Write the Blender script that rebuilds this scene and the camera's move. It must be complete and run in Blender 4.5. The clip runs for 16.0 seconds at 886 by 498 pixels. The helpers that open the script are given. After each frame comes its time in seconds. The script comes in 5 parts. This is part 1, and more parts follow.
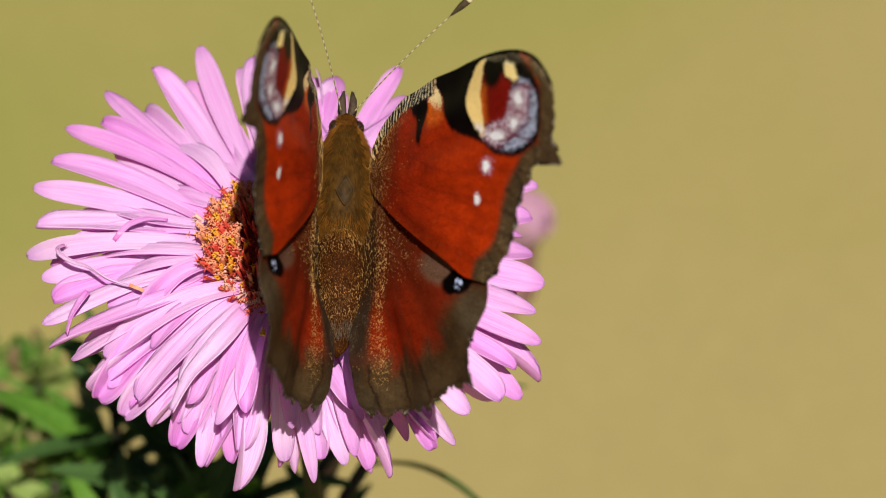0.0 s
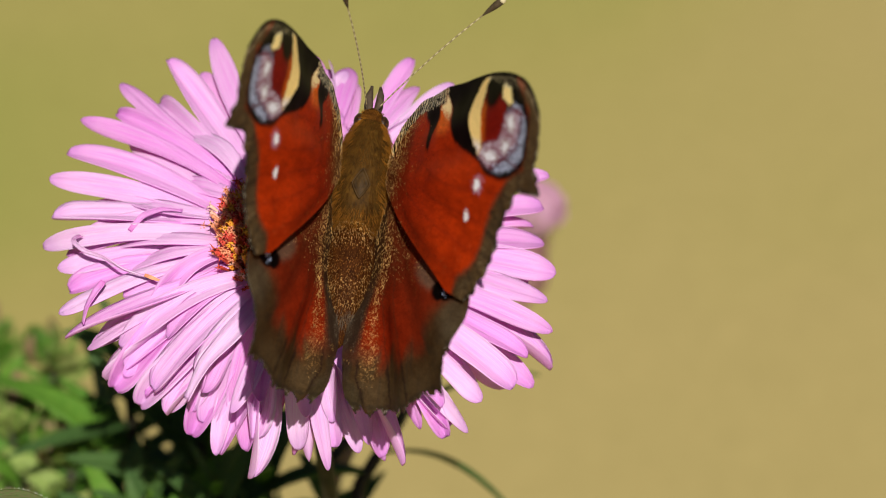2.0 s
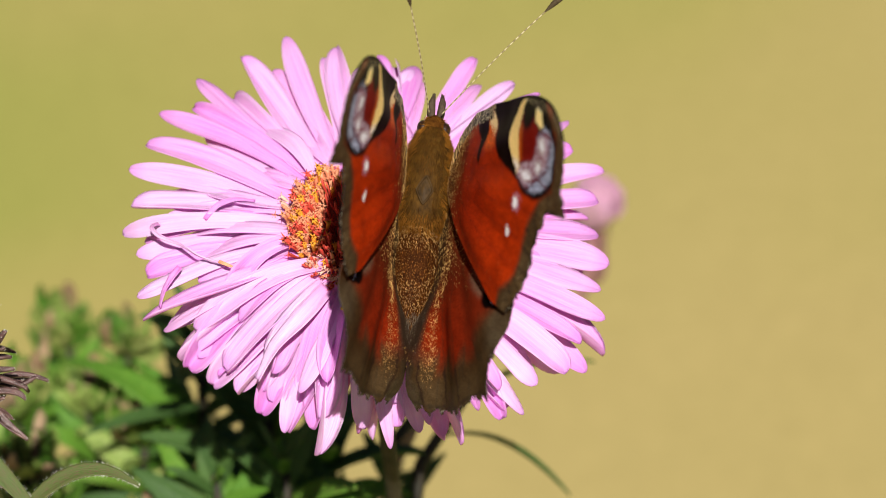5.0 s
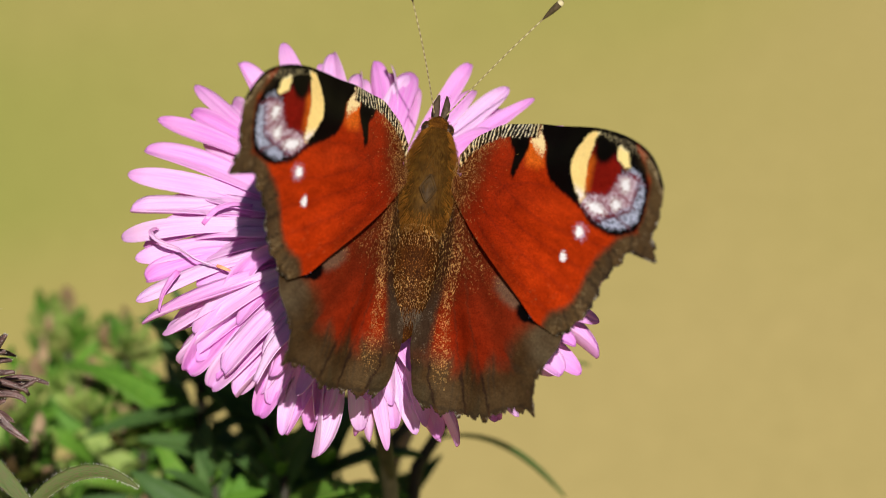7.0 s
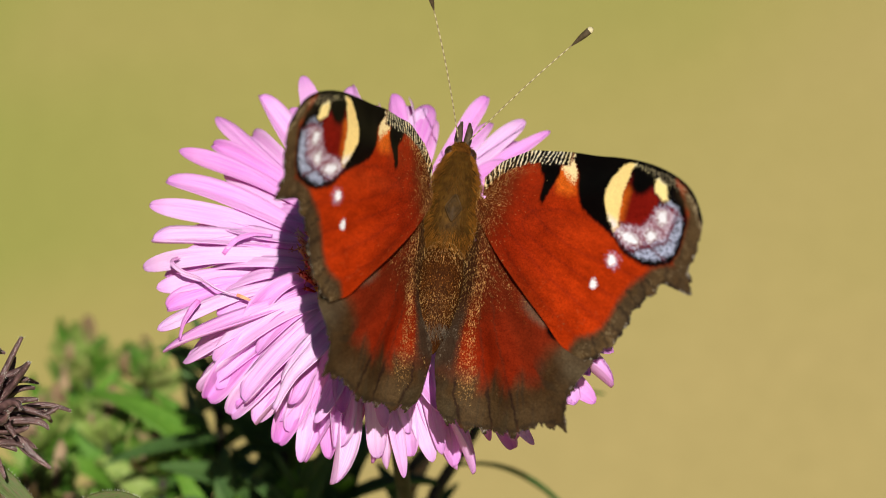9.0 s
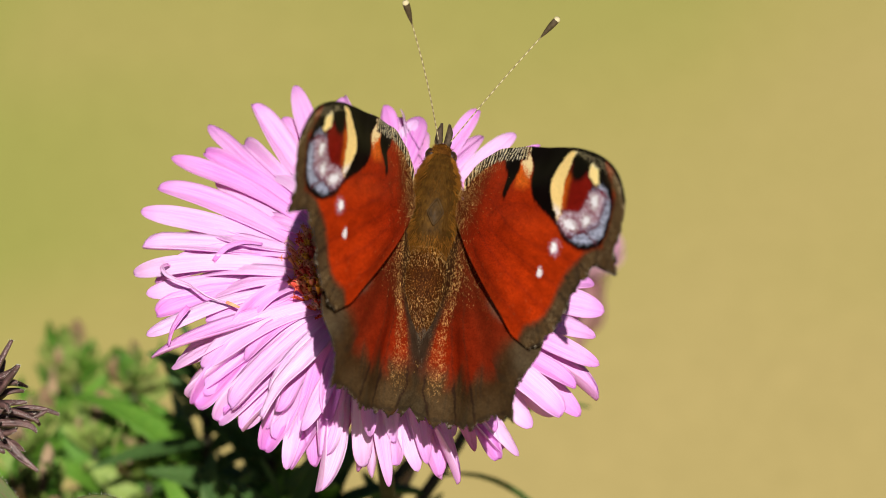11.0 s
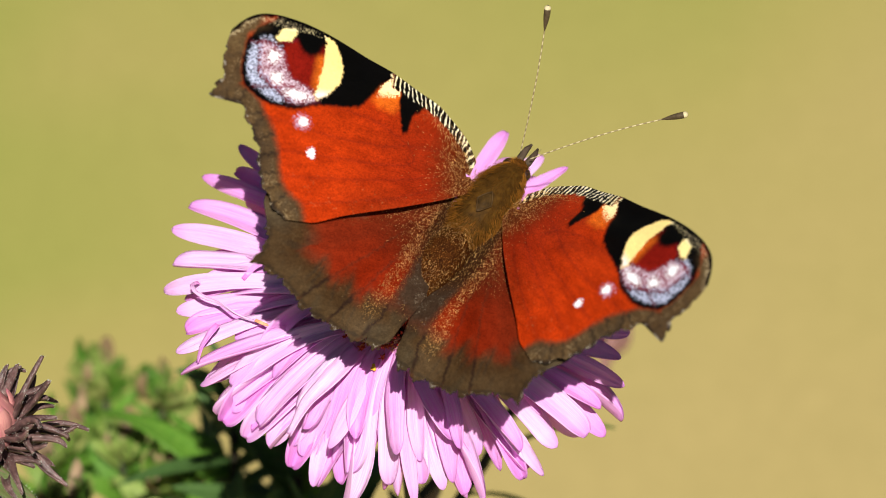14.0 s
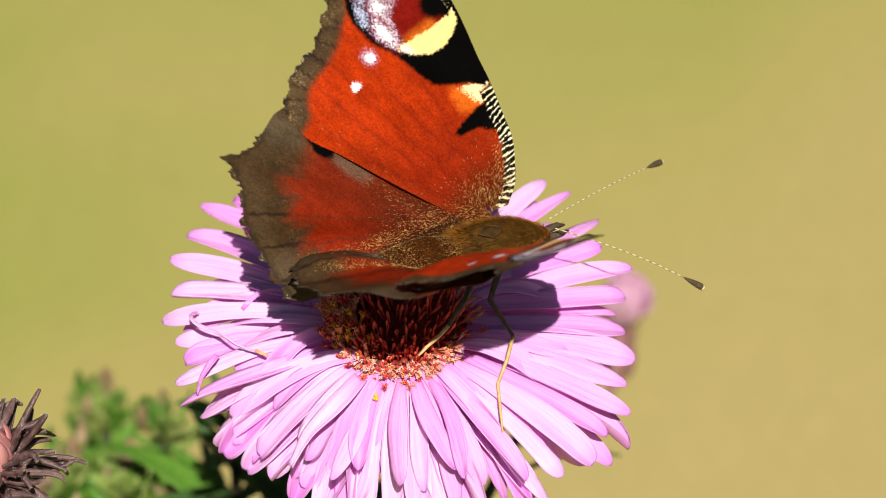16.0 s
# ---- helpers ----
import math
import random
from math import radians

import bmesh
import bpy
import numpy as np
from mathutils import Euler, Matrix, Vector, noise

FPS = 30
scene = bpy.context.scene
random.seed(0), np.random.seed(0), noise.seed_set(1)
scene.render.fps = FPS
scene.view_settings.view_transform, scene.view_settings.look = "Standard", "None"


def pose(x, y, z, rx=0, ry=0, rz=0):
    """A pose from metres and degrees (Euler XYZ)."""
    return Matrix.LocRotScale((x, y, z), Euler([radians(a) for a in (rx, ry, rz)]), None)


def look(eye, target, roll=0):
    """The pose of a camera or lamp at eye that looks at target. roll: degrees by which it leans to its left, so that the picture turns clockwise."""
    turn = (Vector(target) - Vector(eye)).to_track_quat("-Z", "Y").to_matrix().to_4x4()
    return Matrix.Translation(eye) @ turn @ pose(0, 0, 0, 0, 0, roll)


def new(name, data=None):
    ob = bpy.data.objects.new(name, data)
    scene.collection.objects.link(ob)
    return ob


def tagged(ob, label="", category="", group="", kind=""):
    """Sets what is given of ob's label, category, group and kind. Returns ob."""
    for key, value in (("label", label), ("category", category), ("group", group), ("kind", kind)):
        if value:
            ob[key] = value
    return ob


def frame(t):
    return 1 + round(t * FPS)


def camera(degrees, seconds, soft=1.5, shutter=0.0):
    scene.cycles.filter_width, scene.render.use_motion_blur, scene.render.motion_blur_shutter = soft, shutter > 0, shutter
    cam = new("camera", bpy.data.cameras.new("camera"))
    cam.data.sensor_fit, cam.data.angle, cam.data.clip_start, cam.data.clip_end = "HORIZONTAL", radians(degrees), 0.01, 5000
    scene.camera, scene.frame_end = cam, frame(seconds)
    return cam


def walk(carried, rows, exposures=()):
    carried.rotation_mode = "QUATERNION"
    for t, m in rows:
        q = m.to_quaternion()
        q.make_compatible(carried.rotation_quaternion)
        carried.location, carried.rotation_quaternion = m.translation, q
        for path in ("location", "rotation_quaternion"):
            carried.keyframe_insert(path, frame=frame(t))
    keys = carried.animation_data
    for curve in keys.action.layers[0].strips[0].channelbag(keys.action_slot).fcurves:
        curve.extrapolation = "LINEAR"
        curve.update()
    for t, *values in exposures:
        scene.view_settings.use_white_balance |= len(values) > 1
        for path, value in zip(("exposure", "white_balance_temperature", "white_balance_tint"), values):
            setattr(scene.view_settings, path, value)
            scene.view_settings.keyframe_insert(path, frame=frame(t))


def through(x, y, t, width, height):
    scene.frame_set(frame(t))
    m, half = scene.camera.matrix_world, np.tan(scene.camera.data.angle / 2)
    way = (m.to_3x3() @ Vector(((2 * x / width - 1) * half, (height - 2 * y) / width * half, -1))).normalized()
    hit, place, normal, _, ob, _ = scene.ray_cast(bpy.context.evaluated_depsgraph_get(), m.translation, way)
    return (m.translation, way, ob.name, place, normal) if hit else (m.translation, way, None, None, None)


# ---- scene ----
MM = 0.001
CENTRE = Vector((0.0, 0.0, 0.45))           # middle of the flower's disc
EL, SUN_EL, SUN_AZ = radians(40), radians(51.5), radians(4.5)
TILT = radians(16)                          # the flower leans towards the camera
VIEW = Vector((0, math.cos(EL), -math.sin(EL)))
VIEW_UP = Vector((0, math.sin(EL), math.cos(EL)))
AXIS = Vector((0, -math.sin(TILT), math.cos(TILT)))
BACK = Vector((0, math.cos(TILT), math.sin(TILT)))


def eye_pose(yaw, pitch, roll, dist):
    """Camera at dist from the flower, turned by degrees off the line to its middle."""
    base = Matrix((Vector((1, 0, 0)), VIEW_UP, -VIEW)).transposed().to_4x4()
    turn = Matrix.Rotation(radians(yaw), 4, "Y") @ Matrix.Rotation(radians(pitch), 4, "X") @ Matrix.Rotation(radians(roll), 4, "Z")
    return Matrix.Translation(CENTRE - VIEW * dist) @ base @ turn


def spot(right, up, deep):
    """A place in mm seen from the camera: right of, above and behind the flower's middle."""
    return CENTRE + (Vector((1, 0, 0)) * right + VIEW_UP * up + VIEW * deep) * MM


# ---------------------------------------------------------------- camera
cam = camera(18.0, 16.0, soft=0.65)
walk(cam, [(t, eye_pose(a, b, c, d)) for t, a, b, c, d in (
        (0, -3.22, -0.00, -0.22, 0.2467),
        (0.5, -3.45, -0.11, -0.30, 0.2458),
        (1, -3.24, -0.26, -0.15, 0.2466),
        (1.2, -3.45, -0.31, -0.41, 0.2472),
        (1.5, -3.42, -0.17, -0.34, 0.2471),
        (2, -2.94, -0.21, -0.36, 0.2491),
        (2.2, -2.79, -0.30, -0.05, 0.2512),
        (2.5, -2.30, -0.31, -0.36, 0.2516),
        (3, -2.00, -0.06, -0.11, 0.2538),
        (3.5, -1.84, 0.05, -0.00, 0.2549),
        (4, -1.83, 0.08, 0.03, 0.2572),
        (4.5, -1.97, -0.26, 0.06, 0.2593),
        (4.7, -1.59, -0.40, 0.22, 0.2608),
        (7, -1.66, -0.31, 0.15, 0.2649),
        (7.2, -1.77, -0.59, 0.13, 0.2657),
        (7.5, -1.63, -0.99, 0.19, 0.2677),
        (8, -1.35, -0.45, 0.21, 0.2699),
        (8.5, -1.04, -0.11, 0.21, 0.2700),
        (9, -1.29, 0.31, 0.28, 0.2688),
        (9.2, -1.57, 0.59, 0.23, 0.2708),
        (11.3, -1.65, 0.54, 1.42, 0.2707),
        (11.5, -1.96, 0.75, 1.41, 0.2714),
        (12, -2.72, 0.93, 1.19, 0.2704),
        (12.2, -2.76, 0.88, 1.23, 0.2721),
        (12.5, -2.18, 0.63, 1.21, 0.2713),
        (13, -2.29, 0.72, 1.35, 0.2735),
        (13.5, -1.66, 0.77, 1.19, 0.2736),
        (14, -0.92, 0.94, 1.83, 0.2731),
        (14.5, -0.59, 1.73, 1.28, 0.2722),
        (14.8, -0.10, 1.71, 1.54, 0.2723),
        (15, -0.68, 1.57, 2.19, 0.2726),
        (15.2, -1.45, 1.53, 1.96, 0.2718),
        (15.4, -1.45, 1.49, 1.73, 0.2709),
        (15.5, -1.36, 1.47, 1.62, 0.2705),
        (15.7, -0.87, 1.39, 1.46, 0.2700),
        (16, -0.88, 1.51, 1.22, 0.2692),
    )], exposures=((0, -0.04), (1.0, -0.08), (2.5, -0.04), (3.5, 0.25), (4.7, 0.25), (7, 0.11), (7.7, 0.1), (8.5, -0.02), (9, 0.1), (11.5, 0.22), (12.5, 0.25), (16, 0.29)))

# ---------------------------------------------------------------- light
world = bpy.data.worlds.new("sky")
scene.world = world
world.use_nodes = True
wn = world.node_tree.nodes
sky = wn.new("ShaderNodeTexSky")
sky.sky_type, sky.sun_disc = "NISHITA", False
sky.air_density, sky.dust_density = 0.55, 1.2
sky.sun_elevation, sky.sun_rotation = SUN_EL, radians(180) - SUN_AZ
world.node_tree.links.new(sky.outputs[0], wn["Background"].inputs[0])
wn["Background"].inputs[1].default_value = 0.031
sun = new("sun", bpy.data.lights.new("sun", "SUN"))
sun.data.energy, sun.data.angle, sun.data.color = 5.0, radians(0.53), (1.0, 0.965, 0.89)
SUN_DIR = Vector((math.sin(SUN_AZ) * math.cos(SUN_EL), -math.cos(SUN_AZ) * math.cos(SUN_EL), math.sin(SUN_EL)))
sun.matrix_world = look(CENTRE + SUN_DIR, CENTRE)


# ---------------------------------------------------------------- materials
def material(name, rough=0.6, spec=0.3):
    m = bpy.data.materials.new(name)
    m.use_nodes = True
    b = m.node_tree.nodes["Principled BSDF"]
    b.inputs["Roughness"].default_value = rough
    b.inputs["Specular IOR Level"].default_value = spec
    return m, m.node_tree.nodes, m.node_tree.links, b


def coords(nodes, scale, links, space="Object"):
    c, mp = nodes.new("ShaderNodeTexCoord"), nodes.new("ShaderNodeMapping")
    mp.inputs["Scale"].default_value = scale
    links.new(c.outputs[space], mp.inputs[0])
    return mp.outputs[0]


def noise_tex(nodes, links, vec, scale, detail=4, rough=0.55):
    n = nodes.new("ShaderNodeTexNoise")
    n.inputs["Scale"].default_value, n.inputs["Detail"].default_value, n.inputs["Roughness"].default_value = scale, detail, rough
    if vec is not None:
        links.new(vec, n.inputs["Vector"])
    return n.outputs["Fac"]


def ramp(nodes, links, fac, stops):
    r = nodes.new("ShaderNodeValToRGB")
    el = r.color_ramp.elements
    while len(el) < len(stops):
        el.new(0.5)
    for e, (p, c) in zip(el, stops):
        e.position, e.color = p, (*c, 1)
    links.new(fac, r.inputs[0])
    return r.outputs[0]


def mix(nodes, links, fac, a, b, mode="MIX"):
    m = nodes.new("ShaderNodeMix")
    m.data_type, m.blend_type = "RGBA", mode
    for sock, v in ((m.inputs[0], fac), (m.inputs[6], a), (m.inputs[7], b)):
        if isinstance(v, (int, float)):
            sock.default_value = v
        elif isinstance(v, tuple):
            sock.default_value = (*v, 1)
        else:
            links.new(v, sock)
    return m.outputs[2]


def bump(nodes, links, bsdf, height, strength, dist):
    b = nodes.new("ShaderNodeBump")
    b.inputs["Strength"].default_value, b.inputs["Distance"].default_value = strength, dist
    links.new(height, b.inputs["Height"])
    links.new(b.outputs[0], bsdf.inputs["Normal"])


def see_through(m, nodes, links, bsdf, colour, amount):
    """Thin plant tissue: part of the light comes through."""
    t, mx = nodes.new("ShaderNodeBsdfTranslucent"), nodes.new("ShaderNodeMixShader")
    if isinstance(colour, tuple):
        t.inputs[0].default_value = (*colour, 1)
    else:
        links.new(colour, t.inputs[0])
    mx.inputs[0].default_value = amount
    links.new(bsdf.outputs[0], mx.inputs[1])
    links.new(t.outputs[0], mx.inputs[2])
    links.new(mx.outputs[0], nodes["Material Output"].inputs[0])


def petal_material(name, pale, deep):
    m, n, l, b = material(name, 0.42, 0.4)
    uv = n.new("ShaderNodeUVMap")
    mp = n.new("ShaderNodeMapping")
    mp.inputs["Scale"].default_value = (0.9, 12.0, 1)
    l.new(uv.outputs[0], mp.inputs[0])
    streak = noise_tex(n, l, mp.outputs[0], 2.4, 5, 0.65)
    info = n.new("ShaderNodeObjectInfo")
    tone = n.new("ShaderNodeMath")
    tone.operation, tone.inputs[1].default_value = "MULTIPLY_ADD", 0.3
    l.new(info.outputs["Random"], tone.inputs[0])
    l.new(streak, tone.inputs[2])
    col = ramp(n, l, tone.outputs[0], [(0.32, deep), (0.86, pale)])
    sep = n.new("ShaderNodeSeparateXYZ")
    l.new(uv.outputs[0], sep.inputs[0])
    tip = ramp(n, l, sep.outputs[0], [(0.0, (0.95, 0.62, 0.86)), (0.3, (1, 1, 1)), (0.9, (1, 1, 1)), (1.0, (0.85, 0.68, 0.9))])
    col = mix(n, l, 1.0, col, tip, "MULTIPLY")
    l.new(col, b.inputs["Base Color"])
    bump(n, l, b, streak, 0.7, 0.00015)
    glow = mix(n, l, 1.0, col, (1.0, 0.5, 0.95), "MULTIPLY")
    see_through(m, n, l, b, glow, 0.26)
    return m


def leaf_material(name, light, dark, edge=(0.2, 0.2, 0.06), through=0.14):
    m, n, l, b = material(name, 0.5, 0.22)
    uv = n.new("ShaderNodeUVMap")
    mp = n.new("ShaderNodeMapping")
    mp.inputs["Scale"].default_value = (6, 3, 1)
    l.new(uv.outputs[0], mp.inputs[0])
    cell = noise_tex(n, l, mp.outputs[0], 4.0, 6, 0.6)
    info = n.new("ShaderNodeObjectInfo")
    tone = n.new("ShaderNodeMath")
    tone.operation, tone.inputs[1].default_value = "MULTIPLY_ADD", 0.3
    l.new(info.outputs["Random"], tone.inputs[0])
    l.new(cell, tone.inputs[2])
    col = ramp(n, l, tone.outputs[0], [(0.3, dark), (0.72, light), (0.98, edge)])
    l.new(col, b.inputs["Base Color"])
    bump(n, l, b, cell, 0.4, 0.0003)
    see_through(m, n, l, b, col, through)
    return m


def mottled(name, c1, c2, scale, rough=0.6, spec=0.3, strength=0.4, dist=0.0002):
    m, n, l, b = material(name, rough, spec)
    v = coords(n, (1, 1, 1), l)
    f = noise_tex(n, l, v, scale, 6, 0.65)
    l.new(ramp(n, l, f, [(0.32, c1), (0.68, c2)]), b.inputs["Base Color"])
    bump(n, l, b, f, strength, dist)
    return m


def wing_material(name):
    """Scaly wing: dark scales and pale ones, mixed scale by scale in the proportion that the mesh carries."""
    m, n, l, b = material(name, 0.55, 0.05)
    at, pc = n.new("ShaderNodeVertexColor"), n.new("ShaderNodeVertexColor")
    at.layer_name, pc.layer_name = "scales", "pale_scales"
    share, gold = n.new("ShaderNodeAttribute"), n.new("ShaderNodeAttribute")
    share.attribute_name, gold.attribute_name = "pale", "hair"
    v = coords(n, (1, 1, 1), l)
    cells = n.new("ShaderNodeMapping")
    cells.inputs["Scale"].default_value = (1, 0.62, 1)
    l.new(v, cells.inputs[0])
    vor = n.new("ShaderNodeTexVoronoi")
    vor.inputs["Scale"].default_value = 12500
    l.new(cells.outputs[0], vor.inputs["Vector"])
    cell = n.new("ShaderNodeSeparateColor")
    l.new(vor.outputs["Color"], cell.inputs[0])
    st = n.new("ShaderNodeMapping")
    st.inputs["Scale"].default_value = (1, 0.28, 1)
    l.new(v, st.inputs[0])
    mid = noise_tex(n, l, st.outputs[0], 1300, 4, 0.6)
    broad = noise_tex(n, l, v, 220, 3, 0.6)
    tone = ramp(n, l, cell.outputs[1], [(0.0, (0.70, 0.68, 0.68)), (1.0, (1.26, 1.26, 1.26))])
    col = mix(n, l, 1.0, at.outputs[0], tone, "MULTIPLY")
    col = mix(n, l, 1.0, col, ramp(n, l, mid, [(0.3, (0.78, 0.74, 0.74)), (0.7, (1.15, 1.15, 1.15))]), "MULTIPLY")
    col = mix(n, l, 1.0, col, ramp(n, l, broad, [(0.3, (0.88, 0.84, 0.84)), (0.7, (1.08, 1.10, 1.10))]), "MULTIPLY")
    diff, fac = n.new("ShaderNodeMath"), n.new("ShaderNodeMapRange")
    diff.operation = "SUBTRACT"
    l.new(share.outputs["Fac"], diff.inputs[0])
    l.new(cell.outputs[0], diff.inputs[1])
    fac.inputs[1].default_value, fac.inputs[2].default_value = -0.26, 0.26
    l.new(diff.outputs[0], fac.inputs[0])
    pale = mix(n, l, 1.0, pc.outputs[0], ramp(n, l, cell.outputs[2], [(0.0, (0.86, 0.86, 0.86)), (1.0, (1.06, 1.06, 1.06))]), "MULTIPLY")
    col = mix(n, l, fac.outputs[0], col, pale)
    mp = n.new("ShaderNodeMapping")
    mp.inputs["Scale"].default_value = (0.55, 1, 1)
    l.new(v, mp.inputs[0])
    spark = noise_tex(n, l, mp.outputs[0], 11000, 1, 0.5)
    th = n.new("ShaderNodeMapRange")
    th.inputs[1].default_value, th.inputs[2].default_value = 0.63, 0.68
    l.new(spark, th.inputs[0])
    mu = n.new("ShaderNodeMath")
    mu.operation = "MULTIPLY"
    l.new(th.outputs[0], mu.inputs[0])
    l.new(gold.outputs["Fac"], mu.inputs[1])
    col = mix(n, l, mu.outputs[0], col, (0.62, 0.33, 0.10))
    l.new(col, b.inputs["Base Color"])
    rgb, less, gleam = n.new("ShaderNodeSeparateColor"), n.new("ShaderNodeMath"), n.new("ShaderNodeMapRange")
    l.new(col, rgb.inputs[0])
    less.operation, less.inputs[1].default_value = "MULTIPLY_ADD", -2.4       # only the red scales gleam; black and brown ones are dull
    l.new(rgb.outputs[1], less.inputs[0])
    l.new(rgb.outputs[0], less.inputs[2])
    gleam.inputs[1].default_value, gleam.inputs[2].default_value = 0.03, 0.22
    gleam.inputs[3].default_value, gleam.inputs[4].default_value = 0.0, 0.15
    l.new(less.outputs[0], gleam.inputs[0])
    l.new(gleam.outputs[0], b.inputs["Metallic"])
    bump(n, l, b, mid, 0.12, 0.00006)
    return m


PETAL = petal_material("petal_pink", (1.0, 0.73, 0.985), (0.89, 0.23, 0.82))
PETAL_PALE = petal_material("petal_pale", (0.85, 0.55, 0.68), (0.7, 0.38, 0.52))
PETAL_OLD = petal_material("petal_faded", (0.50, 0.27, 0.26), (0.26, 0.12, 0.10))
LEAF = leaf_material("leaf_green", (0.12, 0.27, 0.028), (0.020, 0.075, 0.012))
LEAF_PALE = leaf_material("leaf_pale", (0.24, 0.33, 0.075), (0.10, 0.19, 0.026), (0.52, 0.44, 0.18))
# darker copy of the leaf green: shade under the flower put into its colour
LEAF_SHADED = leaf_material("leaf_shaded", (0.075, 0.15, 0.035), (0.024, 0.060, 0.018), (0.10, 0.10, 0.03), 0.12)
LEAF_DRY = leaf_material("leaf_dry", (0.42, 0.28, 0.16), (0.16, 0.09, 0.05), (0.5, 0.4, 0.28), 0.15)
STEM = mottled("stem", (0.014, 0.014, 0.007), (0.045, 0.033, 0.018), 700)
LEAF_MID = leaf_material("leaf_olive", (0.10, 0.145, 0.035), (0.022, 0.045, 0.012), (0.16, 0.10, 0.06), 0.2)
BRACT = mottled("bract_purple", (0.035, 0.017, 0.017), (0.19, 0.105, 0.095), 900, 0.34, 0.6, 0.9, 0.0003)
BRACT_GREEN = mottled("bract_green", (0.05, 0.08, 0.02), (0.14, 0.16, 0.05), 700)
BUD = petal_material("bud_salmon", (0.80, 0.42, 0.34), (0.58, 0.16, 0.20))
DISC = mottled("disc_red", (0.12, 0.010, 0.008), (0.32, 0.045, 0.022), 1600, 0.6, 0.3, 0.8, 0.0005)
FLORET = mottled("floret_red", (0.52, 0.03, 0.025), (0.80, 0.13, 0.08), 1200)
FLORET_OPEN = mottled("floret_orange", (0.72, 0.20, 0.10), (0.88, 0.42, 0.24), 1100)
FLORET_PALE = mottled("floret_pale", (0.78, 0.36, 0.28), (0.90, 0.60, 0.48), 1100)
FLORET_GOLD = mottled("floret_gold", (0.72, 0.24, 0.02), (0.88, 0.46, 0.05), 1100)
WING = wing_material("wing_scales")
WING_UNDER = mottled("wing_underside", (0.018, 0.014, 0.012), (0.055, 0.045, 0.035), 1500, 0.6)
FUR = mottled("fur_brown", (0.035, 0.011, 0.002), (0.13, 0.048, 0.006), 1800, 0.8, 0.05)
FUR_OLIVE = mottled("fur_olive", (0.026, 0.011, 0.001), (0.095, 0.043, 0.005), 1500, 0.7, 0.1)
def flecked(name, base1, base2, fleck, scale):
    """Dark ground with bright scales scattered on it."""
    m, n, l, b = material(name, 0.7, 0.04)
    v = coords(n, (0.6, 1, 1), l)
    g = ramp(n, l, noise_tex(n, l, v, scale * 0.3, 4, 0.6), [(0.3, base1), (0.7, base2)])
    k = ramp(n, l, noise_tex(n, l, v, scale, 1, 0.5), [(0.61, (0, 0, 0)), (0.68, (1, 1, 1))])
    l.new(mix(n, l, k, g, fleck), b.inputs["Base Color"])
    return m


ABDOMEN = flecked("abdomen_scales", (0.016, 0.0045, 0.001), (0.056, 0.016, 0.003), (0.17, 0.064, 0.012), 9500)
def gold_material(name, dark, light):
    """Shining golden wing hair."""
    m, n, l, b = material(name, 0.36, 0.3)
    b.inputs["Metallic"].default_value = 0.4
    f = noise_tex(n, l, coords(n, (1, 1, 1), l), 900, 3)
    l.new(ramp(n, l, f, [(0.35, dark), (0.65, light)]), b.inputs["Base Color"])
    return m


GOLD = gold_material("hair_shining", (0.16, 0.06, 0.012), (0.95, 0.60, 0.20))
HAIR_PALE = mottled("hair_pale", (0.5, 0.5, 0.4), (0.75, 0.75, 0.65), 1500, 0.4, 0.5)
SHIELD = mottled("back_plate", (0.018, 0.009, 0.002), (0.065, 0.033, 0.007), 1500, 0.55, 0.12)
PLATE_EDGE = mottled("plate_edge", (0.035, 0.018, 0.006), (0.085, 0.048, 0.018), 1500, 0.6, 0.1)
HAIR_RIM = mottled("hair_golden_brown", (0.09, 0.031, 0.003), (0.38, 0.15, 0.018), 900, 0.7, 0.1)
HAIR_BACK = mottled("hair_olive", (0.030, 0.011, 0.001), (0.14, 0.056, 0.006), 900, 0.7, 0.1)
HAIR_GREY = mottled("hair_grey_brown", (0.06, 0.045, 0.03), (0.26, 0.21, 0.15), 900, 0.6, 0.1)
EYE = mottled("eye_dark", (0.012, 0.006, 0.004), (0.035, 0.014, 0.008), 2500, 0.35, 0.3)
PALP = mottled("palp_grey", (0.03, 0.02, 0.012), (0.10, 0.068, 0.045), 2500, 0.7, 0.1)
HORN_DARK = mottled("antenna_dark", (0.05, 0.036, 0.018), (0.10, 0.07, 0.04), 2500, 0.5, 0.15)
HORN_PALE = mottled("antenna_pale", (0.50, 0.42, 0.24), (0.66, 0.57, 0.34), 2500, 0.5)
HORN_RING = mottled("antenna_ring", (0.22, 0.17, 0.09), (0.32, 0.25, 0.13), 2500, 0.5)
LEG_DARK = mottled("leg_dark", (0.012, 0.009, 0.007), (0.05, 0.035, 0.02), 1800, 0.5)
LEG_PALE = mottled("leg_pale", (0.45, 0.28, 0.10), (0.66, 0.46, 0.2), 1800, 0.5)

POLLEN = mottled("pollen_yellow", (0.62, 0.36, 0.02), (0.82, 0.54, 0.05), 3000)


